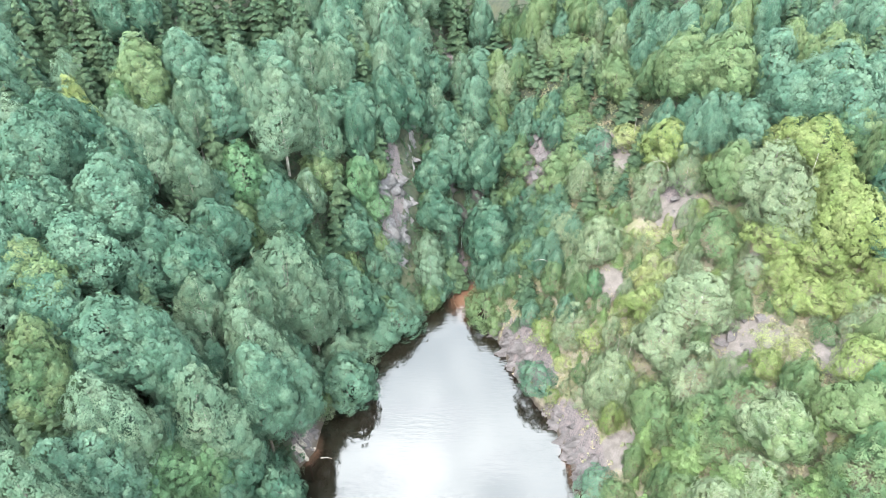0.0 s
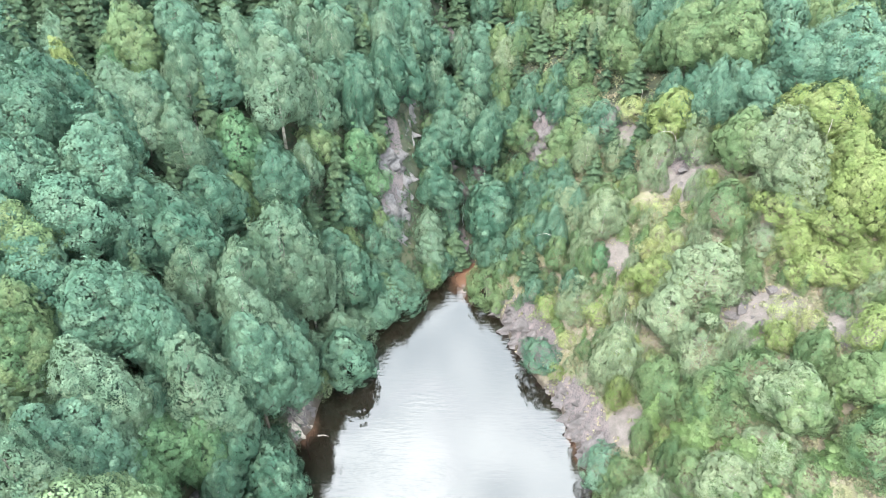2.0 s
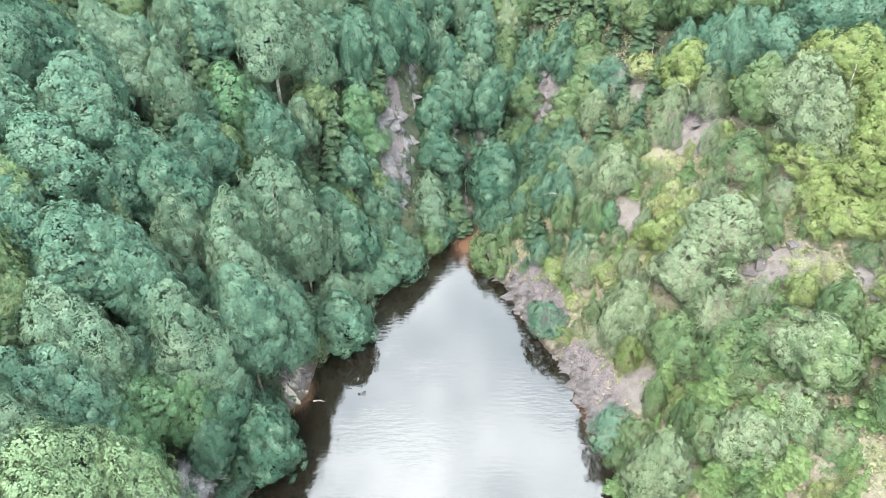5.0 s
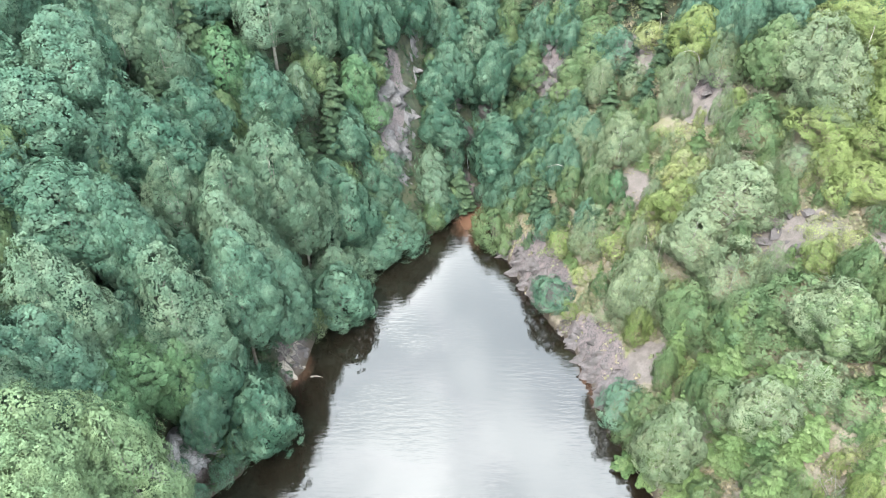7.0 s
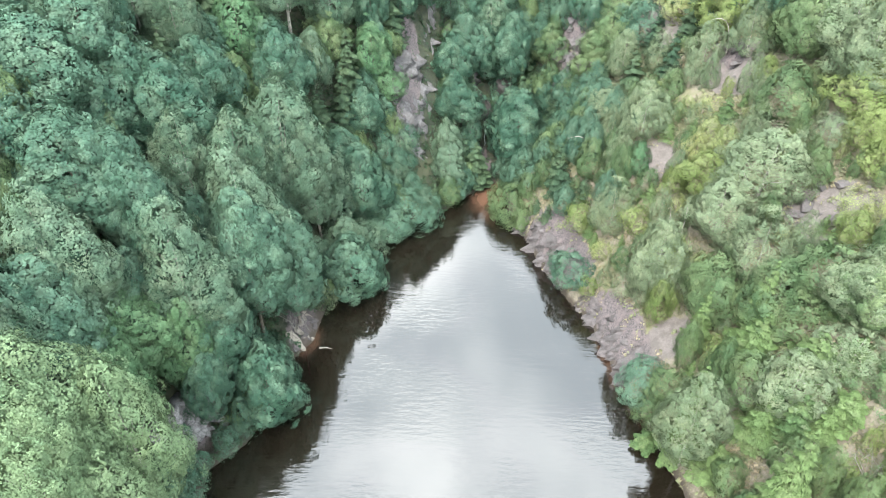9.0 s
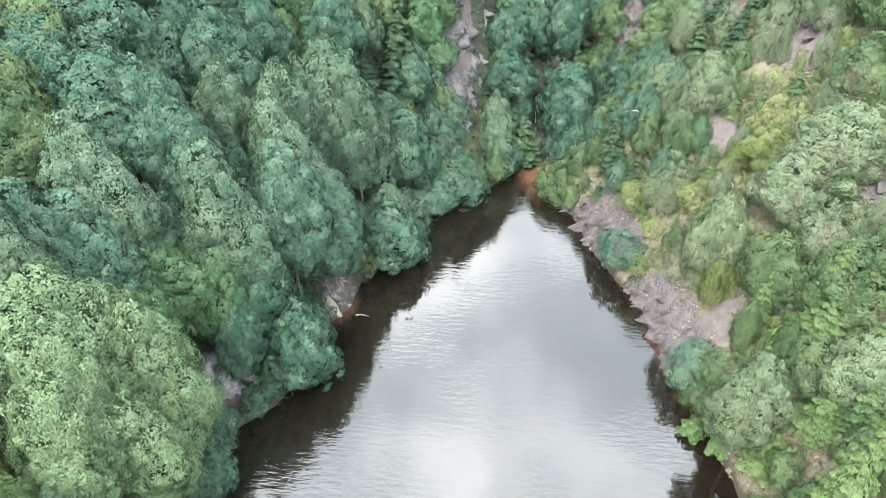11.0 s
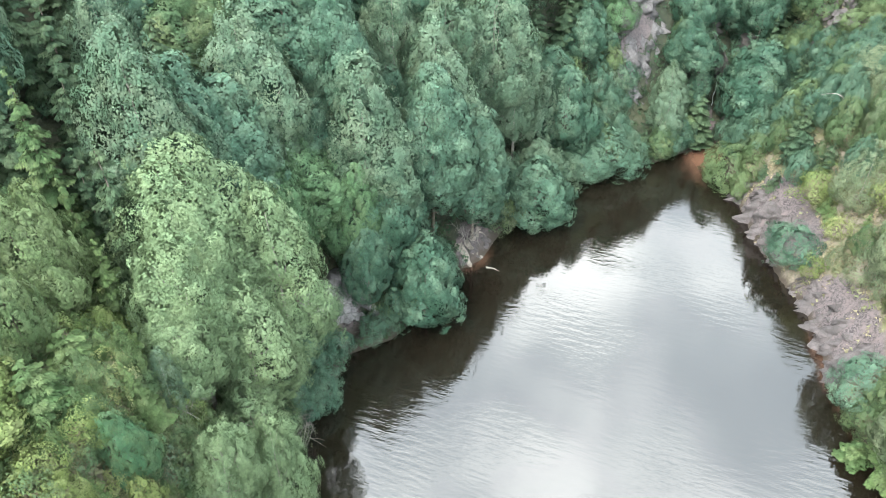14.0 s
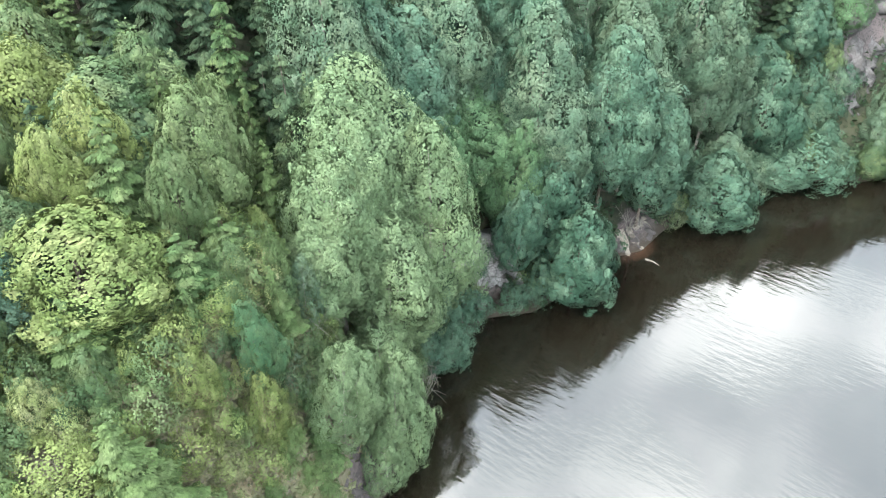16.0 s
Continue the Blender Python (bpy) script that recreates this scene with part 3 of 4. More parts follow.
def model(kind, size, k, close=True):
    """The pattern tree of a kind, made once; with fewer, larger sprays for the far woods."""
    tall = size >= 2
    key = (kind, size, k, close)
    if key in MODELS:
        return MODELS[key]
    s = KINDS[kind]
    seed = sum(map(ord, kind)) * 7 + 31 * k + 1000 * size
    h, r = SIZES[size]
    ob = new(s["name"] if tall else s["low_name"])
    ob.empty_display_size = 0.5
    if kind in ("spruce", "fir"):
        part("trunk", trunk_mesh("trunk", s["bark"], seed, h, (0.04, 0.09, 0.2, 0.24)[size]), ob)
        part("crown", spruce_mesh("crown", LEAF[kind], seed, h, r * (0.98 if size < 3 else 0.88), (3200, 16000, 36000, 44000)[size] if close else (2600, 11000, 22000, 30000)[size],
                                  (0.07, 0.08, 0.105, 0.12)[size] * (1.0 if close else 1.25)), ob)
    else:
        me, spots = crown_mesh("crown", LEAF[kind], seed, h, r, (3600, 17000, 34000, 46000)[size] if close else (3400, 15000, 26000, 34000)[size],
                               (6, 12, 22, 32)[size] + 3 * (k % 3), low=(0.04, 0.05, 0.15, 0.32)[size], widest=(0.27, 0.33, 0.22)[k % 3],
                               leaf=s["leaf"] * (0.22, 0.25, 0.35, 0.40)[size] * (1.0 if close else 1.14), peak=s["peak"], droop=s.get("droop", 0.0))
        part("trunk", trunk_mesh("trunk", s["bark"], seed, h, (0.04, 0.08, 0.20, 0.25)[size], spots if tall else None), ob)
        part("crown", me, ob)
    kind_word = ("small ", "low ", "tall ", "very tall ")[size] + s["words"]
    where = " on the steep bank"
    tagged(ob, kind_word + where, s["category"] if tall else "shrub", s["name" if tall else "low_name"].replace("_", " ") + "s on the banks")
    MODELS[key] = ob
    return ob


def plant_one(kind, x, y, top, radius, rng):
    base = float(ground(x, y))
    h = min(24.0, max(top - base, 1.6)) if kind != "hazel" else min(4.0, max(top - base, 1.6))
    h = max(h, min(1.45 * radius, 9.0))
    base = top - h if top - h < base + 0.4 else base
    base = min(base, float(ground(x, y)) + 0.2)
    brow = x < 0 and y < 31
    size = 0 if h < 3.4 else 1 if h < (6.0 if brow else 7.5) or kind == "hazel" else 2 if h < 14.5 else 3
    h0, r0 = SIZES[size]
    k = int(rng.integers(VARIANTS))
    ob = model(kind, size, k, bool((x < 0 and y < 62 and x > -46) or (x > 0 and y < 78 and size == 1)))
    if kind == "fir":
        radius *= 1.2
    wide = max(radius * (1.05 if size == 3 and kind != "spruce" else 1.0), (0.17 if kind in ("spruce", "fir") else 0.19) * h) / r0
    m = Matrix.LocRotScale((x, y, base - 0.25), Euler((rng.normal(0, 0.03), rng.normal(0, 0.03), rng.uniform(0, 6.28))),
                           (wide * rng.uniform(0.92, 1.08), wide * rng.uniform(0.92, 1.08), (h + 0.25) / h0))
    PLACED.setdefault(ob.name, []).append((ob, m))
    TREES.append((x, y, radius, h))


PLANT_RNG = np.random.default_rng(5)


def plant(kind, rows):
    for x, y, top, radius in rows:
        if radius < 5.0 or kind in ("spruce", "fir"):
            plant_one(kind, x, y, top, radius * 1.06, PLANT_RNG)
            continue
        turn = PLANT_RNG.uniform(0, 3.1)          # broad crowns are two stems grown together
        c, s = math.cos(turn) * radius * 0.42, math.sin(turn) * radius * 0.42
        plant_one(kind, x + c, y + s, top, radius * 0.74, PLANT_RNG)
        plant_one(kind, x - c, y - s, top - 0.12 * radius * PLANT_RNG.random() * 4, radius * 0.74, PLANT_RNG)


# the trees that stand out, x, y, height of the top over the water, crown radius
plant("alder", [(-37.7, 37.2, 28.4, 1.9), (-38.8, 40.6, 31.6, 2.2), (-38.2, 43.8, 28.9, 4), (-37.8, 47.4, 29.8, 2.9), (-27.3, 47.9, 12.4, 1.9), (-22.2, 50.9, 10.6, 3.5), (-27.1, 52.1, 17.3, 3.7), (-33.4, 56.9, 30.8, 2.5), (-39, 56.9, 36.2, 3.8), (-35.5, 58.1, 33.4, 2.8), (-46, 59, 38.4, 3.6), (-24.6, 59.7, 24.7, 3.3), (-21.1, 63.7, 18.3, 3.1), (-44.8, 66.2, 41.8, 4.1), (-49.5, 67, 45.6, 3.4), (-38.3, 71.3, 38, 3.8), (-34.8, 71.6, 35.2, 3.7), (-42.7, 72.5, 45.5, 3.8), (-15.4, 72.6, 8.8, 4), (-50.6, 74.2, 51.2, 3.1)])
plant("alder", [(-50.2, 78.7, 50.9, 3.2), (-32.5, 79.3, 33.9, 3.3), (-48.4, 81.1, 48.8, 2.9), (-12.1, 84.9, 5.9, 3.4), (-15.2, 85.6, 15.3, 3.4), (-9.2, 87.6, 6.1, 3.7), (-26.2, 89.5, 32.2, 3.5), (-33.8, 97.1, 45.8, 3.6), (53.3, 97.3, 45.8, 3.8), (-38.7, 99.4, 50.6, 3.2), (8.9, 103.7, 15.2, 4.4), (-0.9, 108.4, 14.2, 3.3), (-18.9, 110, 36, 3.5), (-15.2, 111.9, 36.4, 3.8), (8, 114.3, 24.3, 2.4), (-8.9, 122.5, 35.8, 3.8), (-11.7, 123.3, 39.5, 3.2), (6.3, 128.4, 29.5, 3.4), (-6.5, 130.3, 39, 3.4), (7.6, 137.8, 31.5, 3.6), (-1.4, 108, 16, 3), (8.6, 108.5, 13.6, 2.9)])
plant("alder", [(-0.2, 104.6, 7.2, 1.6), (7.6, 104, 7, 1.5), (-28.4, 42.2, 3.2, 1.5), (-26, 45.4, 2.8, 1.3), (-28, 39.4, 3.2, 1.5), (-27.6, 36.9, 3, 1.4), (-25.4, 47, 3, 1.3)])
plant("alder", [(59.7, 90, 48.2, 3.7), (57.6, 95.3, 50.2, 4.3), (47.7, 96.5, 40.7, 2.9), (45.2, 97.4, 41.7, 2.8), (52.5, 104.2, 49.2, 4)])
plant("birch", [(-27.1, 18.2, 15.9, 1.2), (-29.4, 22.1, 20.5, 1.2), (-37.2, 48.1, 33.4, 4), (-29.2, 53.1, 27.8, 4.1), (-24.6, 65.2, 27, 3.2), (-32.3, 67.4, 30.6, 2.7), (-27.3, 69.3, 29.6, 3.4), (-23.4, 77.5, 29.3, 4), (-20.3, 78, 22.8, 3.1), (-36.6, 84.1, 42.1, 2.5), (-41.4, 85, 45.5, 3.3), (-43.7, 85, 47.5, 2.7), (-37.3, 92.8, 46.3, 2.4), (-26.1, 99.5, 45, 4), (-30.7, 100.3, 48.5, 2.9), (-20.7, 104.4, 37.8, 3.6), (-23.2, 114.3, 43.8, 3)])
plant("willow", [(32.6, 45.2, 17.5, 2.9), (38.7, 47.6, 18.3, 2.9), (23.6, 44, 15.5, 2.7), (40.8, 52.1, 24.4, 3.6), (34.2, 62.3, 20.9, 3.4), (23.2, 64.4, 12.8, 1.8), (23.6, 65.1, 18.3, 2.6), (31.2, 69, 21.5, 3.5), (36.6, 72.3, 26.5, 4.5), (20.4, 76.9, 15.3, 2.4), (48.2, 82.9, 40, 5.2), (24.9, 86.5, 25.5, 2.7), (38.8, 92.9, 34.6, 2.8), (33.8, 94.6, 30.7, 2.3), (21.8, 95.2, 20.4, 3.1), (28.9, 99.5, 27, 1.9), (24.3, 101.7, 26.8, 2)])
plant("aspen", [(-22.9, 22.1, 8, 1.6), (-24.8, 20, 17, 1.9), (-23.9, 24.3, 13, 2.3), (-36.5, 35.3, 28.7, 4.9), (-34.8, 31.8, 28.5, 4), (-31, 24.5, 21, 2.8), (-31.5, 27.5, 25.2, 3.4), (-29.5, 30.5, 19.5, 3.4), (-29, 36, 24, 3.2), (-33, 31.5, 27, 3.3), (-27, 27, 13, 2.6), (-25.4, 22.4, 14.5, 2.0)])
plant("linden", [(-27, 16.4, 22.3, 0.8), (-29.9, 49.9, 18.3, 1.9), (-31, 90.7, 35.7, 4), (-12.3, 101.7, 20.2, 2.5), (-14.4, 102.7, 26.7, 2.7), (-33.6, 47.6, 22, 3.4), (-33.4, 43.6, 21.5, 2.8)])
plant("alder", [(21.6, 54, 6, 2.7), (15.5, 73, 6.3, 2.7)])
plant("ash", [(40.6, 81.4, 30.4, 3.3), (7.6, 90.8, 5.4, 3.2), (-35.1, 18.4, 29.1, 1.6), (-38.2, 23.6, 30.4, 2), (30.1, 48, 14.3, 2.6), (-44.1, 49.1, 35.9, 3.1), (-45.8, 52.5, 37.1, 2.8), (36.4, 54, 16.6, 3.1), (33.9, 55.7, 19.6, 3.1), (31.9, 57, 15.8, 2.4), (39.9, 57, 20.4, 3.5), (28.9, 58.9, 16.5, 2.7), (29, 60.6, 16.9, 2.8), (-47.9, 61.3, 41.1, 3.3), (-30.3, 85.7, 29.1, 2.6), (43, 87.6, 38.7, 3.1), (58.5, 88.1, 44.9, 3.7), (-44.4, 96.1, 50.6, 3.8), (-21.1, 100.6, 29.1, 2.9)])
plant("ash", [(45.5, 104, 49.4, 4.3), (41.8, 107.2, 47, 5.4), (22.7, 107.4, 26.4, 3.1), (25.8, 116.2, 28.4, 3.2), (20.5, 105.8, 22.4, 2.6), (14.7, 116, 21.2, 2.7), (32.2, 119.7, 37.7, 3.2), (27.8, 129.6, 37, 3.4), (25, 131.6, 36.5, 4.1), (41, 44.2, 17.3, 2.9), (46.9, 44.5, 25.2, 3.3), (41.3, 51.1, 24.2, 3), (49, 51.3, 27.9, 3)])
plant("ash", [(-43.6, 19.4, 31, 4.0), (-38.0, 22.8, 30.6, 2.4)])
plant("maple", [(-46.5, 17, 33, 2.6), (-34.5, 11.2, 28, 3.9)])
plant("maple", [(-27.3, 11.9, 22.1, 1.2), (-26.2, 12.2, 18.1, 1.1), (-28.5, 12.4, 23.5, 1.2), (-25.7, 14.9, 18.4, 1.1), (35.6, 37, 12.4, 2.2), (29.1, 54, 10.2, 1.7), (51.5, 57.3, 28.7, 2.8), (53.9, 68, 29.9, 2.5), (50.4, 69.6, 27.8, 3), (47.8, 69.7, 26, 2.1), (55.3, 74.7, 38.8, 3.4), (53.6, 75.2, 32, 3.1), (23.1, 75.2, 13.3, 2.2), (31.1, 75.7, 21.1, 2.6), (48.2, 78.5, 31.5, 3.1), (16.6, 79.3, 10.3, 2), (54.6, 80.2, 39.7, 3.5), (51.9, 80.7, 34.8, 3.5), (-50.1, 86.9, 48.8, 2.2), (55.4, 87.7, 42.5, 3.7), (52.6, 91.1, 40.4, 3.3)])
plant("maple", [(36.6, 99.4, 35.9, 2.9)])
plant("spruce", [(14.5, 87, 14.7, 2.6), (20.2, 123.9, 28.6, 2.2), (-41.3, 45.6, 31.3, 3), (-42.9, 54.8, 34.4, 2.1), (-55.2, 87.3, 53.9, 3.5), (-35.1, 91.9, 42.5, 2.6), (-43.2, 94.4, 46, 3.2), (-18.5, 94.8, 23.6, 2.1), (-51.7, 101.4, 49.9, 3.4), (9.9, 108.2, 18.3, 2.1), (19.5, 130, 33.4, 3.5), (11.4, 141.9, 34.6, 3.7), (11.4, 86.6, 6, 1.2), (12.6, 83.8, 7, 1.1), (8.3, 116, 14.6, 1.7), (11.5, 117, 16.8, 1.9), (10, 121, 20, 2)])
plant("fir", [(-31.2, 8.9, 26, 3.0), (-25.5, 6.6, 23, 2.8)])
plant("spruce", [(-36.6, 29.6, 31.8, 2.1), (-42, 42.4, 35, 3.2), (-41, 37.5, 31, 2.6), (-44, 34, 33, 3.0), (-40.5, 30.5, 29.5, 2.4)])
plant("birch", [(-39.6, 36, 36, 3.9)])
plant("fir", [(20.8, 47.2, 2.6, 2.1), (-24.6, 18, 12.3, 1.4), (-28.5, 19.6, 23, 1.1), (-36, 25.6, 25.6, 1.9), (-41.9, 28.8, 35.4, 2.4), (29.1, 34.7, 19.1, 2.8), (26.1, 42.1, 7.7, 2.6), (36.7, 42.3, 15.9, 2.5), (44.8, 45.4, 20.8, 3.4), (24.2, 46.4, 3.7, 1.7), (39, 47.9, 17.5, 3.8), (35.7, 48.2, 17.5, 2.9), (38.9, 53.6, 17.2, 3.5), (48.6, 55.8, 22.1, 2.4), (23.5, 45.7, 16, 2.1)])
plant("fir", [(31.5, 52.2, 16.6, 3), (31.8, 54.3, 21.4, 1.9), (-31.2, 15.6, 25.7, 2.6), (-32.8, 19.2, 24.1, 2.6), (-40.2, 29, 29.2, 1.8), (32.6, 42.6, 15.2, 2.2), (29.8, 43.4, 12.7, 2.5), (41, 64, 20.4, 0.9), (31.5, 44.5, 15.5, 2), (34.5, 41, 15, 1.8)])
plant("hazel", [(48.8, 60.2, 22, 1.9), (47.6, 63.2, 22.7, 1.5), (45, 65.8, 22.3, 1.7), (33.5, 86.6, 23.4, 1.4), (30.4, 89.2, 21.6, 1.6), (33, 108.1, 36.3, 2.3)])


def fill(count, spacing, box, rule, seed, edge=0.6):
    """Trees between those, no closer than their crowns allow."""
    rng = np.random.default_rng(seed)
    x0, x1, y0, y1 = box
    X, Y = rng.uniform(x0, x1, count), rng.uniform(y0, y1, count)
    D, G = sdist(X, Y), ground(X, Y)
    bare = np.maximum(patches(X, Y, SAND), patches(X, Y, STONE))
    for x, y, d, g, b in zip(X, Y, D, G, bare):
        if d < edge or b > rng.uniform(0.25, 0.6):
            continue
        got = rule(x, y, d, rng)
        if got is None:
            continue
        kind, h, r = got
        if abs(x - 3.7) < 1.2 + 0.7 * r and 100 < y < 117:          # the cleft stays open
            continue
        if (x < 0 and 56 < y < 64.5 and d < 5.5) or (13 < x < 24 and 51 < y < 70 and 0 < d < 4 and rng.random() < 0.6) or (8 < x < 18 and 74 < y < 86 and d < 3.2 and rng.random() < 0.55):
            continue
        if -32.5 < x < -27 and 42 < y < 48.5:
            h, r = min(h, 2.2), min(r, 1.2)
        if -9.0 < x < -3.2 and 93 < y < 117:                          # the grey face stays in view
            continue
        if (-15 < x < -3 and 88 < y < 105) or (13 < x < 23 and 98 < y < 113):     # low growth under the cliffs
            h, r = min(h, 4.0), min(r, 1.8)
        near = np.array([t[:3] for t in TREES])
        gap = np.hypot(near[:, 0] - x, near[:, 1] - y) - spacing * (near[:, 2] + r)
        if gap.min() < 0:
            continue
        plant_one(kind, x, y, g + h, r, rng)


def pick(rng, *pairs):
    names, w = zip(*pairs)
    return names[rng.choice(len(names), p=np.array(w) / sum(w))]


def wooded_bank(x, y, d, rng):
    axis = 5 + (y - 100) * 0.08
    if x > axis or d > (72 if y > 78 else 56) or x < -76 or (y > 124 and x < -36) or y > 151:
        return None
    if y < 27:
        if y < 0 or x < -70:
            return None
        kind = pick(rng, ("ash", 2), ("fir", 3.5), ("spruce", 3), ("maple", 1.5), ("alder", 0.4))
        return kind, rng.uniform(6, 10) if d > 14 else rng.uniform(1.2, 2.6), rng.uniform(1.8, 2.6)
    if d > 36 or (x < -42 and y < 48):
        return pick(rng, ("spruce", 9), ("alder", 3), ("birch", 1)), rng.uniform(11, 16), rng.uniform(2.6, 3.4)
    kind = pick(rng, ("alder", 5), ("birch", 2.4), ("spruce", 2.6), ("linden", 0.35))
    return kind, rng.uniform(7.5, 13) * (0.6 if d < 5 else 1), rng.uniform(2.3, 3.5)


def sunny_bank(x, y, d, rng):
    axis = 5 + (y - 100) * 0.08
    if x < axis or d > 62 or x > 0.5 * y + (30 if y > 42 else 21) or (x > 62 and y < 90) or (y > 134 and x > 46) or y > 151 or (x > 64 and y < 100):
        return None
    if y > 95 or d > 42:
        kind = pick(rng, ("ash", 3), ("alder", 4), ("spruce", 3))
        return kind, rng.uniform(5, 9) + 4 * float(smooth(20, 36, d)), rng.uniform(2.0, 3.2)
    if y > 78 and x < 27:
        return pick(rng, ("alder", 3), ("spruce", 3), ("ash", 4), ("linden", 1), ("willow", 1.5)), rng.uniform(3.0, 7.5), rng.uniform(1.2, 2.0)
    if x > 43 and y > 64:
        return pick(rng, ("maple", 7), ("hazel", 2), ("willow", 1)), rng.uniform(3.5, 6.5), rng.uniform(1.9, 2.8)
    if y < 62:
        return pick(rng, ("ash", 3.4), ("willow", 1.2), ("linden", 0.5), ("maple", 1.2), ("fir", 4.6)), rng.uniform(3.4, 8.0), rng.uniform(1.2, 2.0)
    return pick(rng, ("willow", 4), ("ash", 2.6), ("maple", 1.2), ("hazel", 1.6), ("linden", 0.3), ("fir", 1.6)), rng.uniform(2.4, 6.2), rng.uniform(1.0, 1.7)



def gorge_scrub(x, y, d, rng):
    return pick(rng, ("alder", 5), ("spruce", 2), ("ash", 2)), rng.uniform(2.5, 6.5), rng.uniform(1.3, 2.2)


def upper_wood(x, y, d, rng):
    return pick(rng, ("ash", 4), ("spruce", 3), ("willow", 2), ("alder", 1.5)), rng.uniform(5, 9.5), rng.uniform(1.7, 2.7)


def small_scrub(x, y, d, rng):
    if x < 5 + (y - 100) * 0.08 or x > 0.5 * y + (30 if y > 42 else 21):
        return None
    if y > 78 and x < 25:
        return pick(rng, ("ash", 3), ("alder", 2), ("willow", 1.2)), rng.uniform(1.4, 3.2), rng.uniform(0.6, 1.1)
    return pick(rng, ("willow", 3), ("ash", 3), ("hazel", 1.8), ("maple", 1.6), ("linden", 0.3), ("fir", 1.4)), rng.uniform(1.4, 3.4), rng.uniform(0.6, 1.15)


def brow_scrub(x, y, d, rng):
    if d < 2:
        return None
    return pick(rng, ("ash", 4), ("fir", 3), ("maple", 2), ("hazel", 1)), rng.uniform(1.4, 3.6), rng.uniform(0.8, 1.6)


def shore_edge(x, y, d, rng):
    if d > 2.6 or (x > 0 and rng.random() < 0.5):
        return None
    return pick(rng, ("ash" if x > 0 and y < 92 else "willow" if y < 31 else "alder", 5), ("ash", 1.5), ("willow", 0.8)), rng.uniform(2.2, 4.6), rng.uniform(1.3, 2.1)


fill(16000, 0.60, (-76, 14, -6, 151), wooded_bank, 11)
fill(2500, 0.45, (-16, 22, 92, 125), gorge_scrub, 15)
fill(1500, 0.62, (8, 34, 116, 150), upper_wood, 18)
fill(9000, 0.40, (-32, 30, 4, 104), shore_edge, 13, 0.0)
fill(9000, 0.72, (5, 76, 24, 151), sunny_bank, 12)
fill(2600, 0.74, (14, 52, 34, 110), small_scrub, 14)
fill(2600, 0.42, (-36, -20, 2, 30), brow_scrub, 16)

for rows in PLACED.values():
    ob = rows[0][0]
    for _, m in rows[1:]:
        copy_thing(ob, m)
    ob.matrix_basis = rows[0][1]


# ---- rocks ----
def rock_mesh(seed):
    """A broken block: a ball cut by many planes and roughened."""
    rng = random.Random(seed)
    bm = bmesh.new()
    bmesh.ops.create_icosphere(bm, subdivisions=3, radius=1.0)
    cuts = []
    for _ in range(16):
        n = Vector((rng.gauss(0, 1), rng.gauss(0, 1), rng.gauss(0, 1))).normalized()
        cuts.append((n, rng.uniform(0.45, 0.8)))
    for v in bm.verts:
        for n, d in cuts:
            over = v.co.dot(n) - d
            if over > 0:
                v.co -= n * over
        v.co += v.co.normalized() * 0.07 * noise.noise(v.co * 3.1 + Vector((seed, 0, 0)))
    me = bpy.data.meshes.new("rock")
    bm.to_mesh(me)
    bm.free()
    me.materials.append(ROCK)
    return me


ROCKS = [rock_mesh(40 + k) for k in range(7)]


def rock(x, y, size, rng, tall=1.0, sink=0.35, label="angular pinkish-grey rock half buried in the bank", group="rocks on the banks"):
    ob = new("rock", ROCKS[rng.integers(len(ROCKS))])
    z = float(ground(x, y))
    sc = (size * rng.uniform(0.8, 1.3), size * rng.uniform(0.8, 1.3), size * tall * rng.uniform(0.7, 1.1))
    ob.matrix_basis = Matrix.LocRotScale((x, y, z + sc[2] * (0.5 - sink) - 0.15), Euler((rng.normal(0, 0.25), rng.normal(0, 0.25), rng.uniform(0, 6.28))), sc)
    return tagged(ob, label, "rock", group)


def across(y, d, side):
    """The x at which the bank lies d metres from the shore, on one side of the pond."""
    x = np.linspace(0, 60, 1201) * side + (4 if y > 90 else 0)
    return float(x[np.argmin(np.abs(sdist(x, np.full(x.shape, y)) - d))])


rng = np.random.default_rng(77)


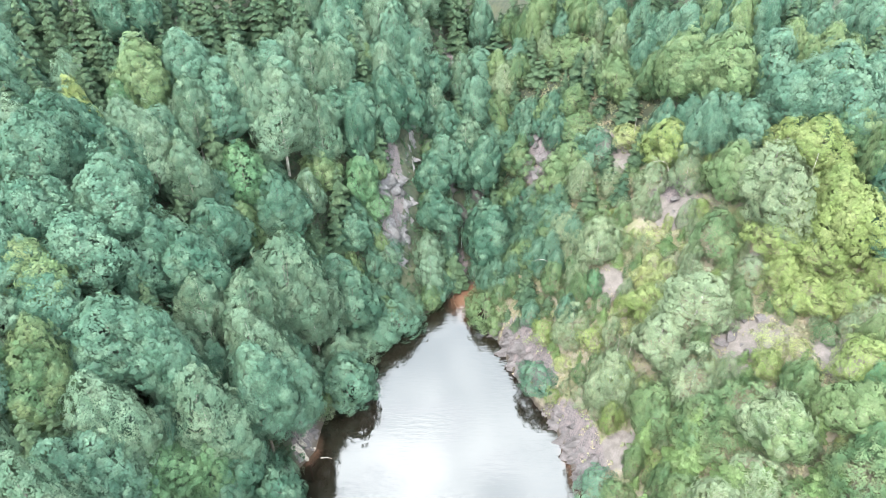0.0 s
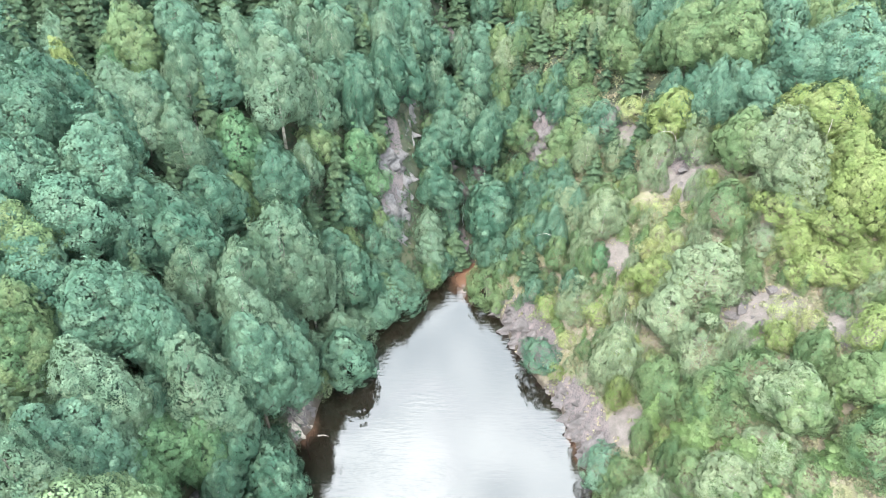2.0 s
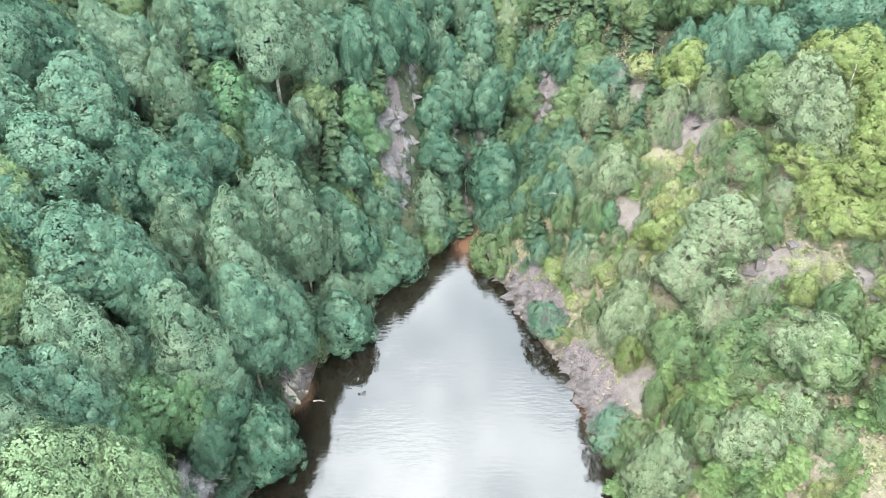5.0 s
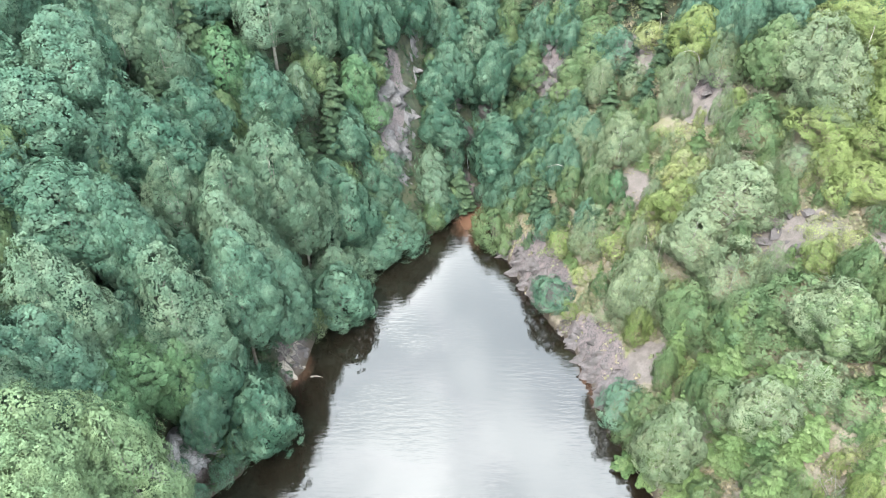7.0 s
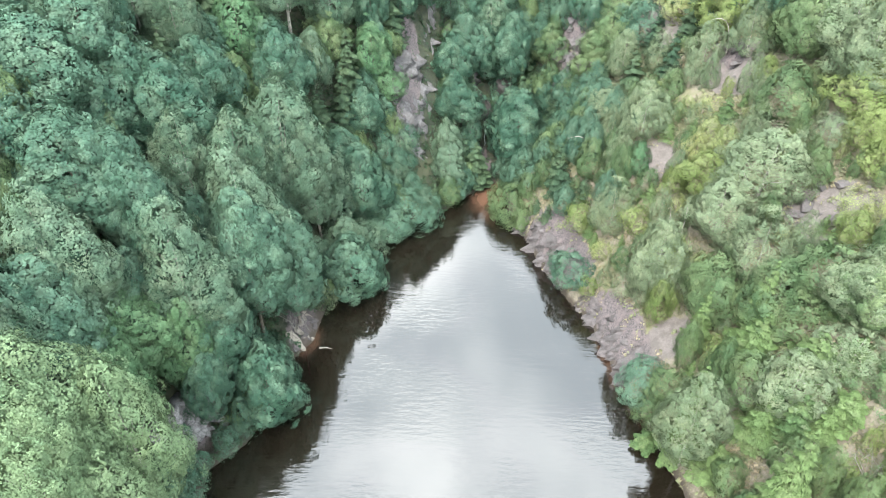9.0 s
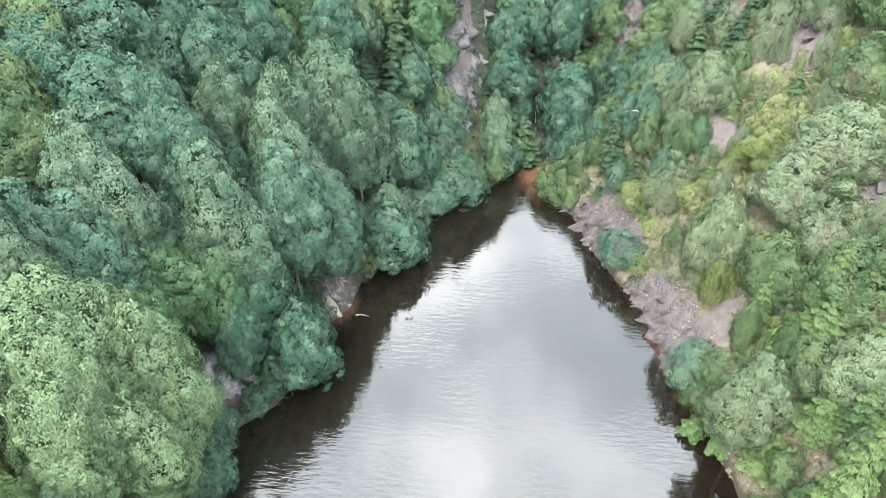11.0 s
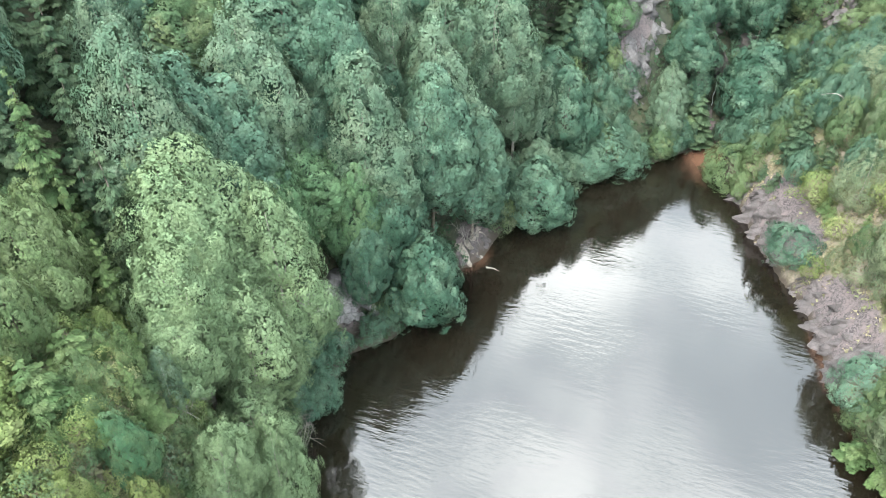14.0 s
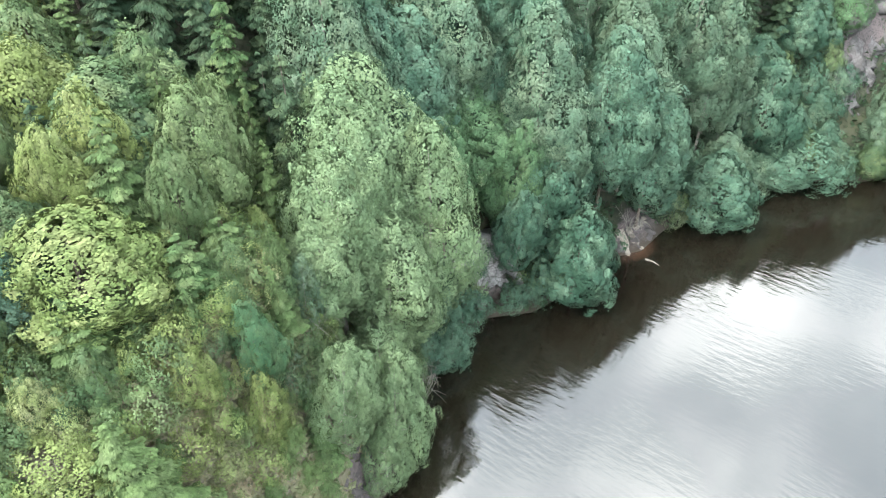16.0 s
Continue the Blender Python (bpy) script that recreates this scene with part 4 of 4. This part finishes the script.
def cliff(line, height, lean, seed, label, stone=ROCK):
    """A broken cliff along a line on the ground: steep, ribbed, leaning back into the bank."""
    pts = [Vector((x, y)) for x, y in line]
    lengths = [0.0]
    for a, b in zip(pts, pts[1:]):
        lengths.append(lengths[-1] + (b - a).length)
    nu, nv = max(12, int(lengths[-1] / 0.38)), max(8, int(height / 0.36))
    co, faces = [], []
    for side in (0, 1):
        for i in range(nu + 1):
            u = lengths[-1] * i / nu
            k = max(n for n in range(len(pts) - 1) if lengths[n] <= u + 1e-6)
            f = (u - lengths[k]) / (lengths[k + 1] - lengths[k])
            p, along = pts[k].lerp(pts[k + 1], f), (pts[k + 1] - pts[k]).normalized()
            inward = Vector((-along.y, along.x))
            swell = max(0.0, math.sin(math.pi * i / nu)) ** 0.5
            tall = height * (0.35 + 0.65 * swell) * (0.8 + 0.35 * noise.noise(Vector((u * 0.35, seed, 0))))
            for j in range(nv + 1):
                v = j / nv
                q = Vector((u * 0.75, v * height * 0.32, seed * 3.7))
                rough = 0.75 * noise.noise(q) + 0.5 * abs(noise.noise(q * 2.3)) + 0.42 * noise.noise(q * 5.1) + 0.16 * noise.noise(q * 11.0) - 0.55 * abs(noise.noise(Vector((u * 1.7, v * height * 0.22 + u * 0.4, seed * 1.9))))
                step = 0.35 * math.floor(3 * v + 0.8 * noise.noise(Vector((u * 0.5, seed, 5)))) / 3
                back = lean * (0.75 * v + step) + (1.6 if side else 0) - 2.1 * rough * (0 if side else 1)
                base = float(ground(p.x, p.y)) - 0.7
                z = base + tall * v * (0.85 if side else 1) + 0.2 * noise.noise(q * 3.3)
                co.append((p.x + inward.x * back, p.y + inward.y * back, z))
    n = (nu + 1) * (nv + 1)

    def quad(a, b, c, d):
        faces.append((a, b, c))
        faces.append((a, c, d))

    for i in range(nu):
        for j in range(nv):
            a = i * (nv + 1) + j
            quad(a, a + nv + 1, a + nv + 2, a + 1)
            quad(n + a, n + a + 1, n + a + nv + 2, n + a + nv + 1)
        a, b = i * (nv + 1) + nv, (i + 1) * (nv + 1) + nv
        quad(a, b, n + b, n + a)
    for i in (0, nu):
        for j in range(nv):
            a = i * (nv + 1) + j
            quad(a, a + 1, n + a + 1, n + a)
    ob = new("cliff", mesh_of("cliff", co, faces, stone))
    return tagged(ob, label, "cliff", "rock faces of the gorge")


def bank_line(y0, y1, d, side, n=9):
    return [(across(y, d, side), y) for y in np.linspace(y0, y1, n)]


cliff(bank_line(71.5, 89, -0.9, 1)[::-1], 6.2, 2.4, 3, "steep pinkish-grey rock face rising from the water")
cliff(bank_line(53.5, 69.5, -0.9, 1)[::-1], 6.0, 2.6, 5, "steep pinkish-grey rock face rising from the water")
cliff(bank_line(57.5, 69, -0.2, -1), 3.4, 2.4, 7, "low cream-coloured rock face at the water's edge", CREAM_ROCK)
cliff(bank_line(42.5, 48.0, 3.0, -1), 6.5, 1.6, 9, "pale grey streaked rock face between the trees", PALE_ROCK)
cliff(bank_line(14, 24, 0.5, -1), 5.0, 2.0, 11, "grey rock face above the water")
cliff([(-6.6, 97.0), (-6.8, 103), (-6.4, 108), (-6.0, 115)], 9.2, 4.4, 13, "tall grey rock face in the wooded gorge", GREY_ROCK)
cliff([(-6.2, 115), (-5.0, 121)], 7.0, 1.8, 15, "tall grey rock face in the wooded gorge", GREY_ROCK)
cliff([(-1.0, 114.5), (-0.6, 122)], 5.5, 1.6, 17, "tall grey rock face in the wooded gorge", GREY_ROCK)
cliff([(-2.0, 132), (3.6, 135.5)], 7.0, 3.0, 19, "tall grey rock face in the wooded gorge", GREY_ROCK)
cliff([(20.5, 122), (18.6, 114), (16.8, 107)], 4.2, 2.4, 21, "broken pinkish rock face on the open slope")

cliff([(2.2, 105.5), (2.0, 110), (2.2, 117)], 6.5, 1.2, 23, "rock wall of the narrow cleft, darkened for its shade", CLEFT_ROCK)
cliff([(5.6, 117), (5.5, 110), (5.2, 105.5)], 6.5, 1.2, 25, "rock wall of the narrow cleft, darkened for its shade", CLEFT_ROCK)
cliff([(2.0, 110.8), (5.6, 110.8)], 6.0, 1.0, 27, "rock wall behind the waterfall, darkened for the cleft's shade", CLEFT_ROCK)

for k in range(20):
    y = rng.uniform(54, 88)
    rock(across(y, rng.uniform(0.0, 1.0), 1), y, rng.uniform(0.3, 0.8), rng, 1.0, 0.4)
for k in range(12):
    y = rng.uniform(58, 69)
    rock(across(y, rng.uniform(0.0, 1.2), -1), y, rng.uniform(0.25, 0.7), rng, 1.0, 0.4)
for k in range(22):
    f = rng.random()
    rock(17.6 + 1.6 * f + rng.normal(0, 1.0), 107.5 + 14 * f, rng.uniform(0.6, 1.5), rng, 1.1)
for k in range(13):
    rock(37.2 + rng.normal(0, 1.8), 91.5 + rng.normal(0, 2.6), rng.uniform(0.3, 0.9), rng, 0.8, label="pale rubble block on the bare slope")
for x, y, r in ((42.8, 70.4, 0.85), (44.4, 69.5, 1.0), (40.7, 68.5, 1.0), (42.3, 64.9, 1.1), (39.5, 67.8, 0.9), (41.6, 66.6, 0.35), (45.5, 67.3, 0.4)):
    rock(x, y, r * 1.15, rng, 0.75, 0.15, "low rounded grey boulder on the bare sand", "boulders on the sand")

# ---- undergrowth ----
def scatter(name, mat, count, seed, rule, label):
    """Low plants over the ground, too many to tell apart."""
    rng = np.random.default_rng(seed)
    x, y = rng.uniform(-50, 62, count), rng.uniform(5, 142, count)
    d = sdist(x, y)
    bare = np.maximum(patches(x, y, SAND), patches(x, y, STONE))
    keep = (d > 0.1) & (d < 48) & (rng.random(count) > bare * 0.96) & rule(x, y, d)
    x, y = x[keep], y[keep]
    each = 11
    r = np.repeat(rng.uniform(0.25, 0.85, len(x)), each)
    n = len(r)
    ball = rng.normal(size=(n, 3))
    ball /= np.linalg.norm(ball, axis=1, keepdims=True)
    ball[:, 2] = np.abs(ball[:, 2])
    px, py = np.repeat(x, each) + ball[:, 0] * r, np.repeat(y, each) + ball[:, 1] * r
    co = np.stack([px, py, ground(px, py) + ball[:, 2] * r * 0.9 + 0.05], 1)
    me = mesh_of(name, *leaves(co, ball + np.array([0, 0, 0.5]) + rng.normal(0, 0.4, (n, 3)), 0.27, rng), mat)
    return tagged(new(name, me), label, "undergrowth", kind="stuff")


scatter("sunny_undergrowth", LEAF["scrub"], 34000, 5, lambda x, y, d: (x > 6 + (y - 100) * 0.08) | (y < 24), "yellowish-green scrub and dry grass on the open slope")
scatter("brow_undergrowth", LEAF["scrub"], 90000, 8, lambda x, y, d: (x < -18) & (y < 31) & (x > -36), "yellowish-green herbs on the brow above the water")
scatter("shade_undergrowth", LEAF["fern"], 24000, 6, lambda x, y, d: (x <= 6 + (y - 100) * 0.08) & (y >= 20), "green undergrowth beneath the trees, darkened for their shade")


# ---- dead wood, stream ----
def dead_shrub(x, y, height, seed, label):
    """A leafless bush of bleached forking twigs."""
    rng = np.random.default_rng(seed)
    ob = new("dead_shrub")
    ob.location = (x, y, float(ground(x, y)) - 0.2)
    pieces = []
    for k in range(9):
        a, tilt = rng.uniform(0, 6.28), rng.uniform(0.15, 0.85)
        tip = Vector((math.cos(a) * tilt, math.sin(a) * tilt, 1)) * height * rng.uniform(0.6, 1.0)
        mid = tip * 0.5 + Vector(rng.normal(0, 0.12 * height, 3))
        pieces.append(tube([(0, 0, 0), tuple(mid), tuple(tip)], [0.045, 0.03, 0.01], 5))
        for j in range(5):
            p = mid.lerp(tip, rng.uniform(0, 0.9))
            q = p + Vector(rng.normal(0, 0.22 * height, 3))
            pieces.append(tube([tuple(p), tuple((p + q) / 2 + Vector((0, 0, 0.1))), tuple(q)], [0.02, 0.014, 0.007], 4))
    part("crown", mesh_of("crown", *join(pieces), DEAD_WOOD), ob)
    return tagged(ob, label, "dead shrub")


def bare_stem(name, points, girth, mat, label, category):
    co, faces = tube(points, [girth * (1 - 0.8 * i / (len(points) - 1)) for i in range(len(points))], 7)
    ob = new(name, mesh_of(name, co, faces, mat))
    for p in ob.data.polygons:
        p.use_smooth = True
    return tagged(ob, label, category)


def arch(name, x, y, height, reach, turn, girth, label):
    """A thin stem that grows up and bends over under its own weight."""
    z = float(ground(x, y)) - 0.3
    c, s = math.cos(radians(turn)), math.sin(radians(turn))
    pts = []
    for k in range(9):
        f = k / 8
        out = reach * f ** 2.2
        up = height * math.sin(f * math.pi * 0.62)
        pts.append((x + c * out, y + s * out, z + up))
    return bare_stem(name, pts, girth, WHITE_BARK, label, "tree trunk")


arch("bent_birch", 36.6, 94.2, 5.2, 3.2, 170, 0.12, "bent pale birch stem arching over the bare slope")
arch("bent_birch", 18.4, 88.0, 5.0, 3.6, 185, 0.10, "bent pale birch stem arching above the rocks")
arch("leaning_birch", 27.1, 68.7, 7.5, 0.9, 80, 0.06, "slender pale birch stem standing in the scrub")
arch("leaning_birch", 25.9, 70.3, 7.0, 0.7, 130, 0.06, "slender pale birch stem standing in the scrub")
arch("leaning_birch", 52.4, 83.2, 9.0, 1.2, 70, 0.08, "slender pale birch stem above the maples")
arch("leaning_birch", 37.7, 96.6, 6.0, 1.0, 110, 0.08, "slender pale birch stem above the bare slope")
arch("leaning_birch", 44.5, 88.0, 7.0, 1.2, 60, 0.08, "slender pale birch stem leaning in the scrub")
arch("leaning_birch", 33.5, 107.0, 6.0, 0.8, 100, 0.08, "slender pale birch stem leaning in the scrub")
dead_shrub(28.5, 47.6, 3.4, 3, "grey leafless shrub fallen on the slope")
dead_shrub(29.9, 47.2, 3.0, 4, "grey leafless shrub fallen on the slope")
dead_shrub(36.5, 36.0, 3.2, 5, "grey leafless shrub on the scrubby slope")
dead_shrub(-26.2, 30.4, 4.2, 6, "grey leafless shrub leaning over the water")
dead_shrub(-27.0, 33.0, 3.2, 7, "grey leafless shrub leaning over the water")
dead_shrub(-21.4, 62.5, 3.0, 8, "grey leafless shrub on the rocky shore")
dead_shrub(-28.6, 22.0, 3.4, 9, "grey leafless shrub beside the bare earth")
bare_stem("floating_log", [(-18.3, 60.9, 0.03), (-17.4, 61.0, 0.06), (-16.6, 60.8, 0.02)], 0.13, DEAD_WOOD, "short pale log floating by the shore", "log")


def waterfall():
    m, t, b, out = material("falling_water")
    b.inputs["Base Color"].default_value = (0.22, 0.24, 0.25, 1)
    b.inputs["Roughness"].default_value = 0.35
    pts = []
    for k in range(9):
        y = 107.4 + 0.11 * k
        pts.append((3.7 + 0.10 * math.sin(k * 1.7), y, float(ground(3.7, 107.4)) - 0.2 + 0.62 * k))
    co, faces = tube(pts, [0.055 + 0.02 * math.sin(k * 2.3) for k in range(9)], 6)
    ob = new("waterfall", mesh_of("waterfall", co, faces, m))
    return tagged(ob, "thin white stream falling down the dark gorge", "waterfall")


waterfall()
for k in range(9):
    y = 101.6 + 0.6 * k
    rock(3.7 + rng.normal(0, 0.5), y, rng.uniform(0.25, 0.5), rng, 0.8, label="reddish-brown stone in the stream bed", group="stones of the stream bed")
